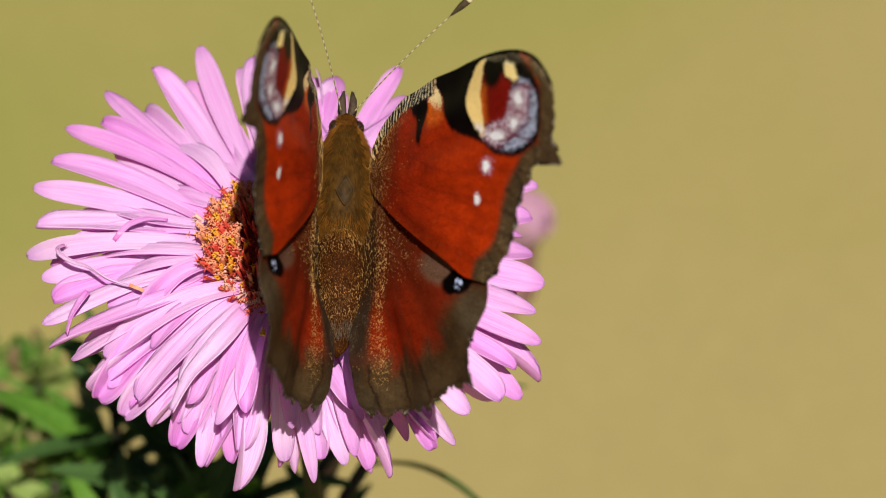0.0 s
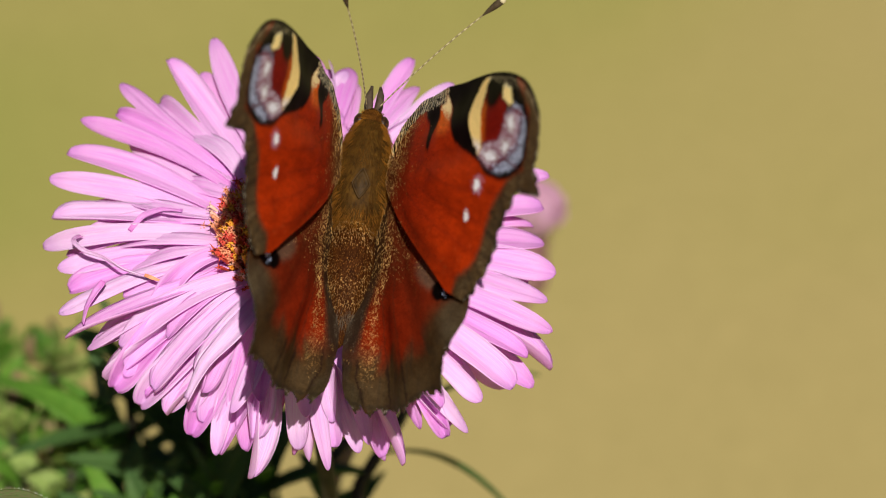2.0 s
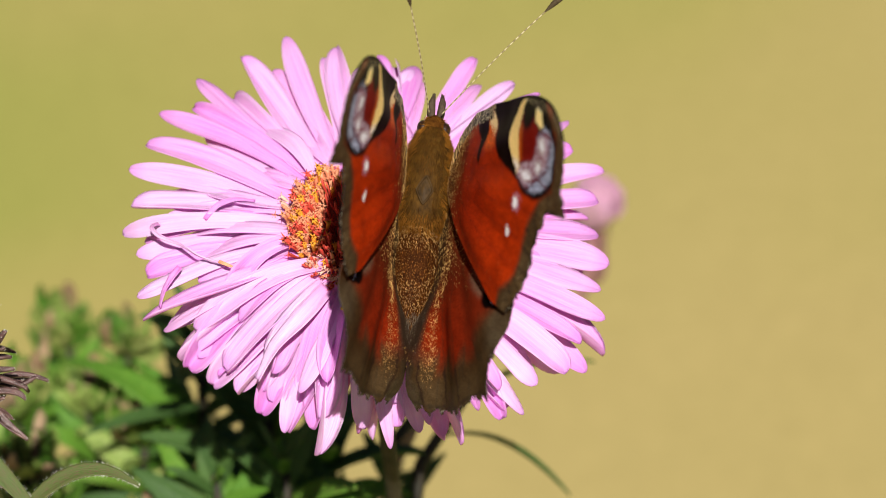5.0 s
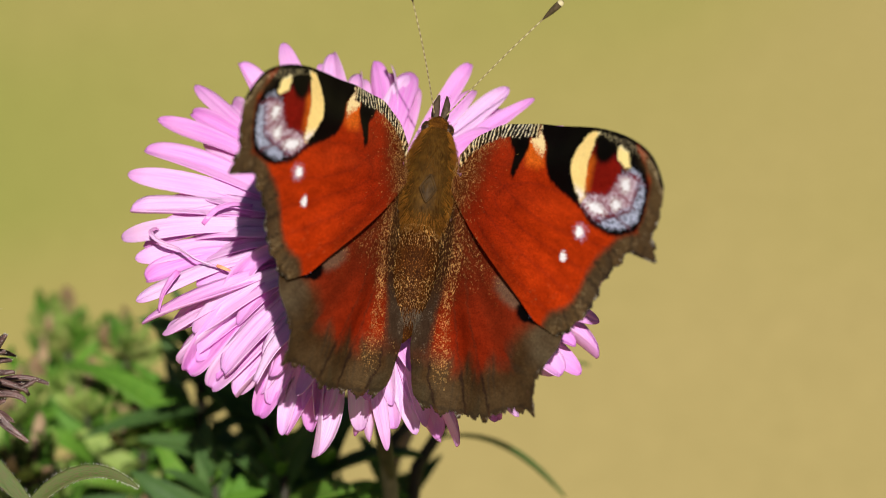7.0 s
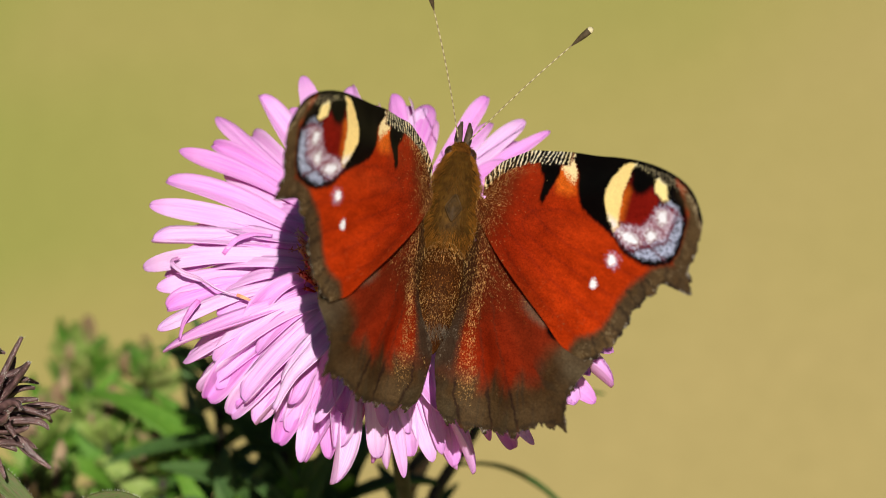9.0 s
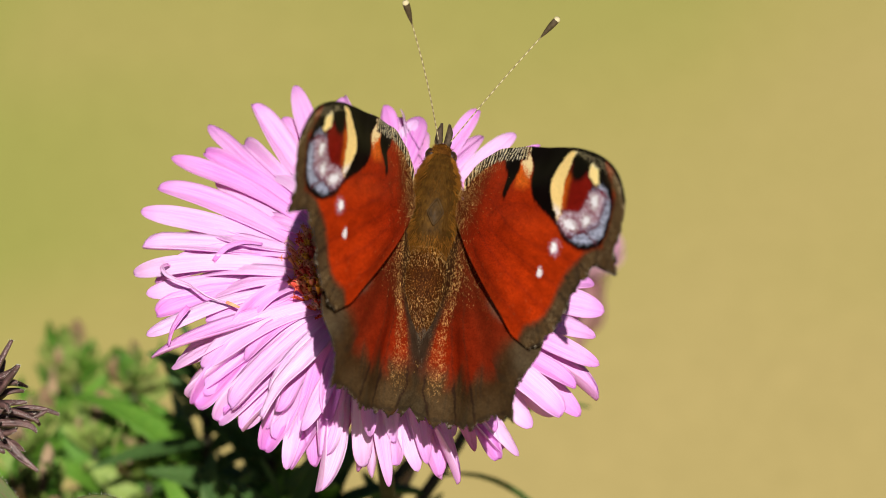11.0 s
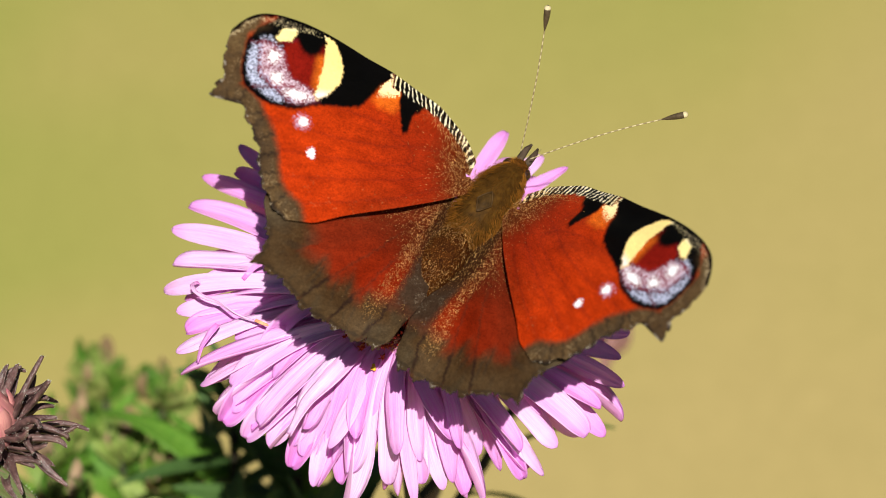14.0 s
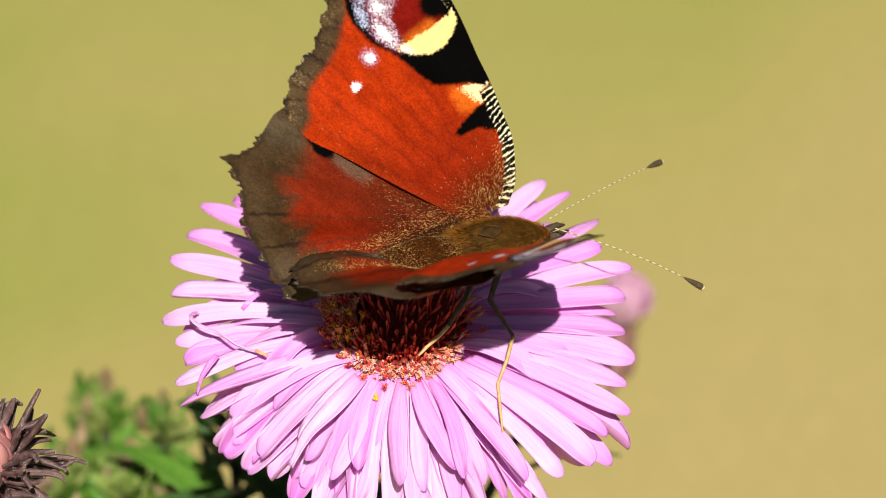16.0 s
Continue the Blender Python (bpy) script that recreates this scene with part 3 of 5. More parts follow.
def shoot(top, foot, label, count, size, mats, seed, down=0.4, group="green shoots", wide=1.0, buds=True):
    """A leafy side shoot: a stem with lance-shaped leaves in a spiral, upright round a closed tip bud and spreading below."""
    rnd = random.Random(seed)
    ob = thing("aster_shoot", top, label, "plant", group)
    rel = Vector(foot) - Vector(top)
    bow = Vector((rnd.uniform(-0.004, 0.004), 0.004, 0))
    line = [rel * s + bow * math.sin(s * 3.1) for s in [i / 10 for i in range(11)]]
    v, f, u = tube(line, [0.0006 + 0.0008 * i / 10 for i in range(11)], 7)
    mesh_object("stem", v, f, STEM, ob, uvs=u)
    for i in range(count):
        q = i / count
        s = q ** 1.25 * down
        base = rel * s + bow * math.sin(s * 3.1)
        az = i * 2.4 + rnd.uniform(-0.4, 0.4)
        ln = size * (0.5 + 0.8 * min(1, 2 * q)) * rnd.uniform(0.7, 1.2)
        out = Vector((math.cos(az), math.sin(az), 1.5 * (1 - q) ** 2 + rnd.uniform(-0.25, 0.5))).normalized()
        tipv = base + out * ln + Vector((0, 0, -0.12 * ln))
        leaf(ob, base, tipv, ln * rnd.choice((0.075, 0.10, 0.13, 0.155)) * wide, rnd.uniform(0.02, 0.24), LEAF_DRY if rnd.random() < (0.10 if buds else 0.02) else mats[i % len(mats)], rnd)
    if buds:                                             # closed buds of small upright bracts, some with dry brown tips
        for k in range(rnd.choice((1, 2, 2, 3))):
            at = Vector((rnd.uniform(-0.3, 0.3), rnd.uniform(-0.2, 0.2), rnd.uniform(-0.1, 0.35))) * size * (0.4 if k == 0 else 1.1)
            for m in range(13):
                a = m * 2.4
                ring = 0.0011 + 0.0010 * (m % 3)
                d = Vector((math.cos(a), math.sin(a), 0))
                p0 = at + d * ring * 0.5 - Vector((0, 0, 0.0022))
                p1 = at + d * ring * rnd.uniform(0.7, 1.7) + Vector((0, 0, rnd.uniform(0.0012, 0.0042)))
                leaf(ob, p0, p1, rnd.uniform(0.0006, 0.0011), 0.18, (LEAF_PALE, LEAF, LEAF_PALE, LEAF_DRY)[m % 4], rnd, up=d + Vector((0, 0, 0.3)))
    return ob


def bud(place, turn, label, size, seed, group="buds"):
    """A closed aster bud: folded salmon rays in a cup of spreading, hairy, purple-brown bracts."""
    rnd = random.Random(seed)
    ob = thing("aster_bud", place, label, "flower bud", group, turn)
    k = size
    for i in range(34):
        a = i * 2.39996
        r = 4.0 * k * math.sqrt(min(1, (i + 1) / 22))
        d = Vector((math.cos(a), math.sin(a), 0))
        p0 = d * r * 0.55 * MM + Vector((0, 0, -2.5 * k * MM))
        p1 = d * r * rnd.uniform(0.55, 0.85) * MM + Vector((0, 0, (4.2 - 0.55 * r / k) * k * MM))
        v, f, u = blade(arc(p0, p1, r * 0.22 * MM, tuple(d)), lambda s: 0.0011 * k * math.sin(math.pi * (0.2 + 0.75 * s)), cup=-0.5, along=10, across=5, up=Vector(d), twist=rnd.uniform(-0.3, 0.3))
        mesh_object("petal", v, f, BUD, ob, uvs=u)
    v, f, u = lump([(-4.5, 0.9 * k, 0.9 * k, 0), (-3.4, 2.4 * k, 2.4 * k, 0), (-1.5, 3.6 * k, 3.6 * k, 0), (0.5, 3.5 * k, 3.5 * k, 0), (2.6, 2.4 * k, 2.4 * k, 0), (3.8, 0.6 * k, 0.6 * k, 0)])
    mesh_object("bud_core", [Vector((p.z, p.y, p.x * k)) for p in v], f, BUD, ob, uvs=u)
    pts = []
    for i in range(110):
        a = i * 2.39996
        lay = i / 110
        d = Vector((math.cos(a), math.sin(a), 0))
        p0 = (d * (3.0 - 0.9 * lay) + Vector((0, 0, -0.8 - 3.4 * lay))) * k * MM
        ln = rnd.uniform(4.0, 8.8) * k * (0.8 + 0.3 * lay)
        up = 0.75 - 1.05 * lay + rnd.uniform(-0.3, 0.3)
        run = (d + Vector((rnd.uniform(-0.25, 0.25), rnd.uniform(-0.25, 0.25), up))).normalized() * ln * MM
        hook = (Vector((0, 0, rnd.choice((-1, -0.5, 0.6, 1.0)))) + Vector((-d.y, d.x, 0)) * rnd.uniform(-0.9, 0.9)) * ln * rnd.uniform(0.12, 0.34) * MM
        sway = Vector((rnd.uniform(-1, 1), rnd.uniform(-1, 1), rnd.uniform(-1, 1))) * ln * 0.05 * MM
        fat = rnd.uniform(0.00026, 0.00046) * k
        v, f, u = blade(lambda s: p0 + run * (s - 0.12 * s ** 3) + hook * s ** 2.6 + sway * math.sin(6.3 * s), lambda s: fat * (0.75 + 0.5 * math.sin(2.6 * s)) * max(0.0, 1 - s ** 4.5) ** 0.5 * (1 - 0.42 * s) + 0.00004, cup=0.9, groove=0.12, thick=0.00026, along=13, across=5, twist=rnd.uniform(-1.2, 1.2))
        mesh_object("bract", v, f, BRACT, ob, uvs=u)
        pts += [(Vector(v[rnd.randrange(len(v))]), Vector((rnd.uniform(-1, 1), rnd.uniform(-1, 1), rnd.uniform(-0.2, 1)))) for _ in range(70)]
    v, f = hairs(pts, 0.00017, 0.000014, rnd)
    tagged(mesh_object("bract_hair", v, f, HAIR_PALE, ob, "fine pale hair"), kind="stuff")
    return ob


def hairs(points, length, radius, rnd, droop=0.0):
    """Fine tapered hairs from (place, direction) pairs, as one mesh."""
    verts, faces = [], []
    for p, d in points:
        d = Vector(d).normalized()
        ln = length * rnd.uniform(0.6, 1.25)
        s = d.orthogonal().normalized()
        s2 = d.cross(s)
        n = len(verts)
        m = p + d * ln * 0.5
        e = p + d * ln + Vector((rnd.uniform(-1, 1), rnd.uniform(-1, 1), rnd.uniform(-1, 1) - droop)) * ln * 0.22
        for c, r in ((p, radius), (m, radius * 0.8)):
            for k in range(3):
                w = 2.0944 * k
                verts.append(c + (s * math.cos(w) + s2 * math.sin(w)) * r)
        verts.append(e)
        for k in range(3):
            k2 = (k + 1) % 3
            faces += [(n + k, n + k2, n + 3 + k2, n + 3 + k), (n + 3 + k, n + 3 + k2, n + 6)]
    return verts, faces


def build_plants():
    # the bud at the side, with its stem and two arched leaves
    tip = Matrix.Rotation(radians(-10), 3, "Y") @ Matrix.Rotation(radians(-6), 3, "X")
    b = bud(spot(-39.4, -13.2, -6), tip, "closed salmon-pink aster bud in hairy purple-brown bracts", 1.0, 5)
    inv = b.matrix_basis.inverted()
    foot = Vector((-0.06, 0.05, 0.0))
    start = b.matrix_basis @ Vector((0, 0, -0.004))
    path = [inv @ (start.lerp(foot, s) + Vector((0.012 * math.sin(s * 3.1), 0, 0))) for s in [i / 10 for i in range(11)]]
    v, f, u = tube(path, [0.0009 + 0.0008 * i / 10 for i in range(11)], 8)
    mesh_object("stem", v, f, STEM, b, uvs=u)
    rnd = random.Random(3)
    q = inv.to_3x3()
    lift, front = q @ VIEW_UP, q @ (VIEW_UP * 0.55 - VIEW * 0.83)
    for p0, p1, half, sag, lab in (((-31.5, -26.5, -6), (-20.4, -23.4, -8), 0.0007, 0.24, "slender arched hairy green leaf"), ((-46, -16.5, -7), (-28, -28, -9), 0.0012, 0.16, "broad arched hairy green leaf"),
                                   ((-45, -19, -5), (-36, -30, -3), 0.0010, 0.2, "broad arched hairy green leaf")):
        lf = leaf(b, inv @ spot(*p0), inv @ spot(*p1), half, sag, LEAF_MID, rnd, up=lift, face=front, label=lab)
        vs, pts = lf.data.vertices, []
        for _ in range(230):
            k, rim = rnd.randrange(12), rnd.choice((0, 6))
            a, c, mid = vs[7 * k + rim], vs[7 * k + 7 + rim], vs[7 * k + 3]
            pts.append((a.co.lerp(c.co, rnd.random()), (a.co - mid.co).normalized() + a.normal * rnd.uniform(-0.2, 0.7)))
        v, f = hairs(pts, 0.00028, 0.000012, rnd)
        tagged(mesh_object("leaf_hair", v, f, HAIR_PALE, lf, "fine pale hair"), kind="stuff")
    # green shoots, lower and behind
    pale, dark = "leafy green aster shoot with pale young tips", "leafy aster shoot, its leaves coloured darker for the shade under the flower"
    for r, u, d, n, size, mats, seed in (
            (-36, -8.5, 84, 48, 0.0125, (LEAF, LEAF_PALE, LEAF), 21), (-29, -9.0, 74, 52, 0.0125, (LEAF, LEAF, LEAF_PALE), 22),
            (-41, -16, 66, 44, 0.012, (LEAF_PALE, LEAF, LEAF), 23), (-32, -16.5, 62, 56, 0.0125, (LEAF, LEAF_PALE, LEAF), 24),
            (-25, -19, 58, 52, 0.0135, (LEAF, LEAF_PALE), 28), (-37, -25, 48, 44, 0.013, (LEAF, LEAF_PALE, LEAF), 29), (-47, -22, 60, 40, 0.013, (LEAF, LEAF_SHADED), 30), (-24, -29, 44, 40, 0.013, (LEAF, LEAF_PALE), 31)):
        far = (262 + 1.5 * d) / (262 + 1.3 * d) * (1 + d / 900)
        shoot(spot(r * far, (u - 3.5) * far, d * 1.5), spot(r * 0.8 * far + 4, u - 95, d * 1.4 + 30), pale, int(n * 0.68), size * 0.76 * far, mats, seed)
    # shoots below the flower, with its shade put into their leaf colour
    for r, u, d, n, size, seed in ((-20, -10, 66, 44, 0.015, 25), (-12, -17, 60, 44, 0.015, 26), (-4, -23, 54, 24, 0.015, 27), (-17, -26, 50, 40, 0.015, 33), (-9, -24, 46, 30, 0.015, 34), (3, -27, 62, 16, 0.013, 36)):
        shoot(spot(r, u - 2, d * 1.15), spot(r * 0.8 + 2, u - 95, d + 30), dark, int(n * 0.75), size, (LEAF_SHADED, LEAF_SHADED, LEAF), seed, group="dark shoots", wide=0.7, buds=False)
    # a thin branch with long leaves behind the flower
    br = thing("aster_branch", spot(9, -21, 60), "thin dark branch with long narrow leaves", "plant")
    bi = br.matrix_basis.inverted()
    v, f, u = tube([bi @ spot(*p) for p in ((14.5, -13, 62), (11, -20, 60), (6.5, -27, 60), (4, -45, 60), (2, -110, 80))], [0.0006, 0.0007, 0.0008, 0.001, 0.0012], 7)
    mesh_object("stem", v, f, STEM, br, uvs=u)
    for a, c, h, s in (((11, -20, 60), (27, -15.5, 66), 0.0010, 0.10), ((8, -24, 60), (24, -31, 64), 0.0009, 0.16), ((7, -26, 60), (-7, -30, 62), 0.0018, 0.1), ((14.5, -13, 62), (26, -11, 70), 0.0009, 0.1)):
        leaf(br, bi @ spot(*a), bi @ spot(*c), h, s, LEAF_SHADED, rnd, up=VIEW_UP)


def build_far_flower():
    """A fading aster behind, seen from its side."""
    rnd = random.Random(8)
    place = spot(32.8, 1.6, 150)
    turn = Matrix.Rotation(radians(12), 3, "Y")
    fl = thing("faded_aster", place, "fading pink aster with brown-red wilted base", "flower", turn=turn)
    for i in range(22):
        a = radians(i * 16.4 + rnd.uniform(-6, 6))
        d = Vector((math.cos(a), math.sin(a), 0))
        p0, p1 = d * 1.5 + Vector((0, 0, -1)), d * rnd.uniform(2.6, 4.4) + Vector((0, 0, rnd.uniform(4.0, 7.5)))
        v, f, u = blade(arc(p0 * MM, p1 * MM, 0.6 * MM, tuple(d)), petal_shape(6, 0.0014, rnd), along=10, across=5, up=Vector(d))
        mesh_object("petal", v, f, PETAL_PALE, fl, uvs=u)
    for i in range(26):
        a = radians(i * 13.9 + rnd.uniform(-6, 6))
        d = Vector((math.cos(a), math.sin(a), 0))
        p0, p1 = d * 1.6 + Vector((0, 0, -1.0)), d * rnd.uniform(2.6, 5.4) + Vector((0, 0, rnd.uniform(-14.0, -4.0)))
        v, f, u = blade(arc(p0 * MM, p1 * MM, 0.9 * MM, tuple(d)), petal_shape(6, 0.0011, rnd), along=10, across=5, up=Vector(d), twist=rnd.uniform(-1, 1))
        mesh_object("petal", v, f, PETAL_OLD, fl, "wilted brown-pink petal", uvs=u)
    v, f, u = lump([(-3, 0.7, 0.7, 0), (-2, 2.0, 2.0, 0), (0, 2.3, 2.3, 0), (1.0, 1.6, 1.6, 0)])
    mesh_object("flower_base", [Vector((p.z, p.y, p.x)) for p in v], f, BRACT, fl, uvs=u)
    inv = fl.matrix_basis.inverted()
    top = fl.matrix_basis @ Vector((0, 0, -0.002))
    path = [inv @ p for p in (top, spot(31, -6, 146), spot(23, -13, 130), spot(12, -18, 105), spot(4, -26, 84), spot(0, -60, 84), spot(-2, -130, 130), Vector((-0.01, 0.21, 0.0)))]
    v, f, u = tube(path, [0.0008, 0.0008, 0.0009, 0.001, 0.0011, 0.0012, 0.0014, 0.0015], 7)
    mesh_object("stem", v, f, STEM, fl, uvs=u)


# ---------------------------------------------------------------- butterfly
def line_distance(x, y, pts):
    """Distance to a polyline, and how far along it (0..1) the nearest place lies."""
    best, along = np.full(x.shape, 1e9), np.zeros(x.shape)
    n = len(pts) - 1
    for i in range(n):
        (ax, ay), (bx, by) = pts[i], pts[i + 1]
        dx, dy = bx - ax, by - ay
        t = np.clip(((x - ax) * dx + (y - ay) * dy) / (dx * dx + dy * dy), 0, 1)
        d = np.hypot(x - ax - t * dx, y - ay - t * dy)
        m = d < best
        best, along = np.where(m, d, best), np.where(m, (i + t) / n, along)
    return best, along


def inside(x, y, pts):
    c = np.zeros(x.shape, dtype=bool)
    for (ax, ay), (bx, by) in zip(pts, pts[1:] + pts[:1]):
        if ay != by:
            c ^= ((ay > y) != (by > y)) & (x < (bx - ax) * (y - ay) / (by - ay) + ax)
    return c


def region(x, y, pts, soft):
    """1 inside a polygon, 0 outside, with a soft edge."""
    d, _ = line_distance(x, y, pts + pts[:1])
    d = np.where(inside(x, y, pts), d, -d)
    return step(d, -soft, soft)


def rounded(pts, per=10, close=True):
    """A smooth line through the control points."""
    out, n = [], len(pts)
    for i in range(n if close else n - 1):
        g = [pts[(i + k) % n] if close else pts[min(max(i + k, 0), n - 1)] for k in (-1, 0, 1, 2)]
        for k in range(per):
            t = k / per
            out.append(tuple(0.5 * (2 * g[1][c] + (g[2][c] - g[0][c]) * t + (2 * g[0][c] - 5 * g[1][c] + 4 * g[2][c] - g[3][c]) * t * t + (3 * g[1][c] - g[0][c] - 3 * g[2][c] + g[3][c]) * t ** 3) for c in (0, 1)))
    return out


# outlines in mm from the hinge: outwards, forwards
FORE_COSTA = [(0.2, 2.0), (1.4, 3.9), (2.8, 5.0), (5.2, 6.5), (8.2, 7.5), (11.5, 8.45), (14.4, 9.2), (17.0, 10.0), (19.9, 10.75), (23.0, 11.2), (25.8, 11.25), (27.8, 10.9), (29.3, 10.1), (30.5, 9.0)]
FORE_OUTER = [(30.9, 7.4), (30.9, 5.7), (30.7, 4.8), (31.6, 3.8), (31.9, 3.0), (30.6, 2.8), (29.4, 2.85), (28.3, 2.3), (27.9, 1.2), (27.1, 0.3), (26.6, -0.7), (26.2, -2.1), (26.0, -3.6), (25.5, -4.9), (24.6, -6.1), (23.2, -7.1)]
FORE_INNER = [(20.4, -7.0), (16.8, -5.85), (11.3, -4.4), (6.0, -2.9), (2.4, -1.7), (0.1, -0.8)]
HIND_COSTA = [(0.0, 1.4), (5.0, 2.8), (11.0, 3.4), (17.0, 2.6), (21.5, 0.2), (23.2, -2.6)]
HIND_OUTER = [(23.3, -4.97), (23.8, -6.81), (25.0, -8.19), (23.0, -9.02), (21.4, -10.21), (20.0, -11.59), (18.4, -12.6), (16.4, -13.25), (14.9, -13.98), (13.4, -14.63), (11.2, -15.09)]
HIND_INNER = [(10.1, -13.48), (7.5, -11.13), (5.3, -8.79), (3.2, -6.26), (1.75, -3.73), (0.2, -1.7)]
FORE_BLACK = [(11.4, 8.8), (11.7, 7.9), (12.8, 7.0), (14.2, 5.9), (15.2, 4.8), (15.9, 4.4), (17.6, 4.2), (19.3, 4.0), (21.0, 3.7), (23.0, 3.0), (25.7, 3.0), (27.3, 3.5), (28.5, 4.4), (29.05, 5.5), (29.0, 6.8), (28.7, 8.4), (27.8, 9.7), (26.3, 10.6), (24.0, 12.0), (17.0, 11.4)]
EYE_RED = [(24.7, 8.7), (23.1, 9.4), (20.0, 9.4), (20.0, 5.9), (20.8, 5.2), (22.6, 5.3), (23.8, 5.9), (24.5, 6.8), (24.9, 7.8)]
EYE_LILAC = [(26.2, 9.2), (27.3, 9.0), (28.1, 8.3), (28.5, 6.9), (28.4, 5.3), (27.7, 4.5), (26.6, 3.95), (25.3, 3.45), (24.0, 3.35), (22.2, 3.7), (20.3, 4.3), (20.6, 5.0), (22.0, 5.5), (23.4, 5.9), (24.1, 6.9), (24.7, 8.1), (25.2, 8.7)]
EYE_CRESCENT = [(20.3, 10.7), (19.0, 10.3), (18.2, 9.4), (17.85, 8.4), (17.8, 7.4), (18.3, 6.1), (19.2, 5.1), (20.4, 4.35), (20.8, 4.9), (20.6, 5.6), (20.4, 6.4), (20.05, 7.7), (20.0, 8.9), (19.7, 9.8)]
EYE_YELLOW = [(25.7, 9.2), (25.0, 10.1), (23.7, 10.5), (23.1, 10.1), (23.9, 9.2), (25.1, 8.8)]
FORE_CREAM = [(12.0, 8.5), (10.3, 8.2), (10.5, 6.5), (11.5, 6.1), (12.6, 5.8), (13.9, 5.5), (12.9, 6.95), (11.8, 7.9)]
FORE_WEDGE = [(10.4, 8.0), (10.5, 5.7), (10.6, 3.9), (10.3, 2.9), (9.7, 3.0), (9.2, 4.2), (8.6, 5.1), (7.5, 5.7), (6.8, 6.2), (7.6, 7.2)]


def fore_pattern(u, v):
    """Ground colour, colour and share of the pale scales, and share of golden hair."""
    j = lambda s, k: (value_noise(u * s, v * s, k) - 0.5)
    x, y = u + 0.18 * j(3.5, 1) + 0.06 * j(9, 2), v + 0.18 * j(3.5, 3) + 0.06 * j(9, 4)
    col, pcol, pale = np.empty((len(u), 3)), np.ones((len(u), 3)), np.zeros(len(u))
    col[:] = (0.46, 0.036, 0.003)

    def lay(m, c, cover=True):
        col[:] = col * (1 - m)[:, None] + np.array(c)[None, :] * m[:, None]
        if cover:
            pale[:] = pale * (1 - m)

    def fleck(m, c, amount=1.0):
        k = np.clip(m * 60, 0, 1)[:, None]
        pcol[:] = pcol * (1 - k) + np.array(c)[None, :] * k
        pale[:] = np.maximum(pale * (1 - m), amount * m)
    blob = lambda cx, cy, a, b: np.hypot((x - cx) / a, (y - cy) / b)
    r = np.hypot(u, v)
    # red darkens towards the root: shading of the raised wing put into the colour
    lay(0.7 * step(20 - r, 0, 15), (0.23, 0.015, 0.004))
    lay(0.55 * step(-v, 1.5, 6.0) * step(20 - u, 0, 9), (0.13, 0.021, 0.005))
    lay(0.85 * step(8.5 - r, 0, 6), (0.045, 0.012, 0.003))
    for a, b, c in (((3.5, 2.0), (9.3, 1.9), (12.6, 1.2)), ((9.3, 1.9), (10.4, -0.2), (26.6, -0.9)), ((5.0, -0.2), (13.0, -2.0), (26.0, -3.4)), ((4.5, -1.2), (12.0, -3.6), (24.6, -6.0)),
                    ((12.6, 1.2), (19.0, 1.2), (28.2, 2.2)), ((9.3, 1.9), (14.0, 3.6), (20.5, 4.2))):
        d, t = line_distance(x, y, rounded([a, b, c], 6, False) + [c])
        lay(0.16 * step(0.75 - d, 0, 0.7), (0.22, 0.012, 0.003))
        lay(0.22 * step(0.17 - d, 0, 0.12), (0.12, 0.014, 0.007))
    # black band and field of the eyespot
    lay(region(x, y, FORE_BLACK, 0.20), (0.0012, 0.0011, 0.0012))
    # costal cream mark fading into the red, and the black wedge next to it
    lay(0.8 * region(x, y, [(10.4, 6.8), (10.5, 5.4), (11.6, 4.7), (13.4, 4.9), (14.2, 5.4), (12.6, 6.9)], 0.6), (0.88, 0.17, 0.012))
    fleck(region(x, y, FORE_CREAM, 0.2) * step(y + 0.1 * (x - 11.5), 5.5, 7.1), (1.0, 0.80, 0.40))
    lay(region(x, y, FORE_WEDGE, 0.22), (0.0012, 0.0011, 0.0012))
    # eyespot: dark red heart with a black pupil, yellow crescent, lilac and blue lobes with white hearts
    lay(region(x, y, EYE_RED, 0.35), (0.20, 0.008, 0.004))
    lay(region(x, y, EYE_RED, 0.35) * step(21.5 - x, -0.1, 1.1) * step(8.9 - y, 0, 1.0), (0.62, 0.13, 0.010))
    lil = region(x, y, EYE_LILAC, 0.34)
    dl, _ = line_distance(x, y, EYE_LILAC + EYE_LILAC[:1])
    rim = np.clip(step(1.35 - dl, -0.4, 0.5) * step(x + 1.2 * (5.0 - y), 24.6, 26.4) + step(x, 26.9, 27.7) + step(y - 0.25 * (x - 25.6), 8.2, 8.7), 0, 1)
    lay(lil * (1 - rim), (0.20, 0.03, 0.05))
    fleck(lil * (1 - rim) * step(blob(22.4, 7.6, 1.7, 1.5), 0.7, 1.5), (0.62, 0.50, 0.60), 0.56)
    fleck(lil * rim, (0.52, 0.56, 0.76), 0.58)
    for line in ([(27.6, 6.1), (26.0, 6.5), (24.2, 6.8)], [(27.6, 4.5), (25.4, 4.75), (22.3, 5.35)], [(28.2, 8.35), (25.6, 8.6), (23.0, 9.4)]):
        d, t = line_distance(x, y, line)
        lay(0.4 * step(0.2 - d, -0.06, 0.14) * step(1 - t, 0, 0.1), (0.20, 0.015, 0.03))
    for cx, cy, a, b in ((25.7, 7.45, 0.62, 0.6), (25.1, 5.6, 0.7, 0.5), (22.8, 4.45, 1.45, 0.42)):
        fleck(step(1 - blob(cx, cy, a, b), -0.25, 0.6), (0.92, 0.90, 0.96), 1.06)
    cr = region(x, y, EYE_CRESCENT, 0.26)
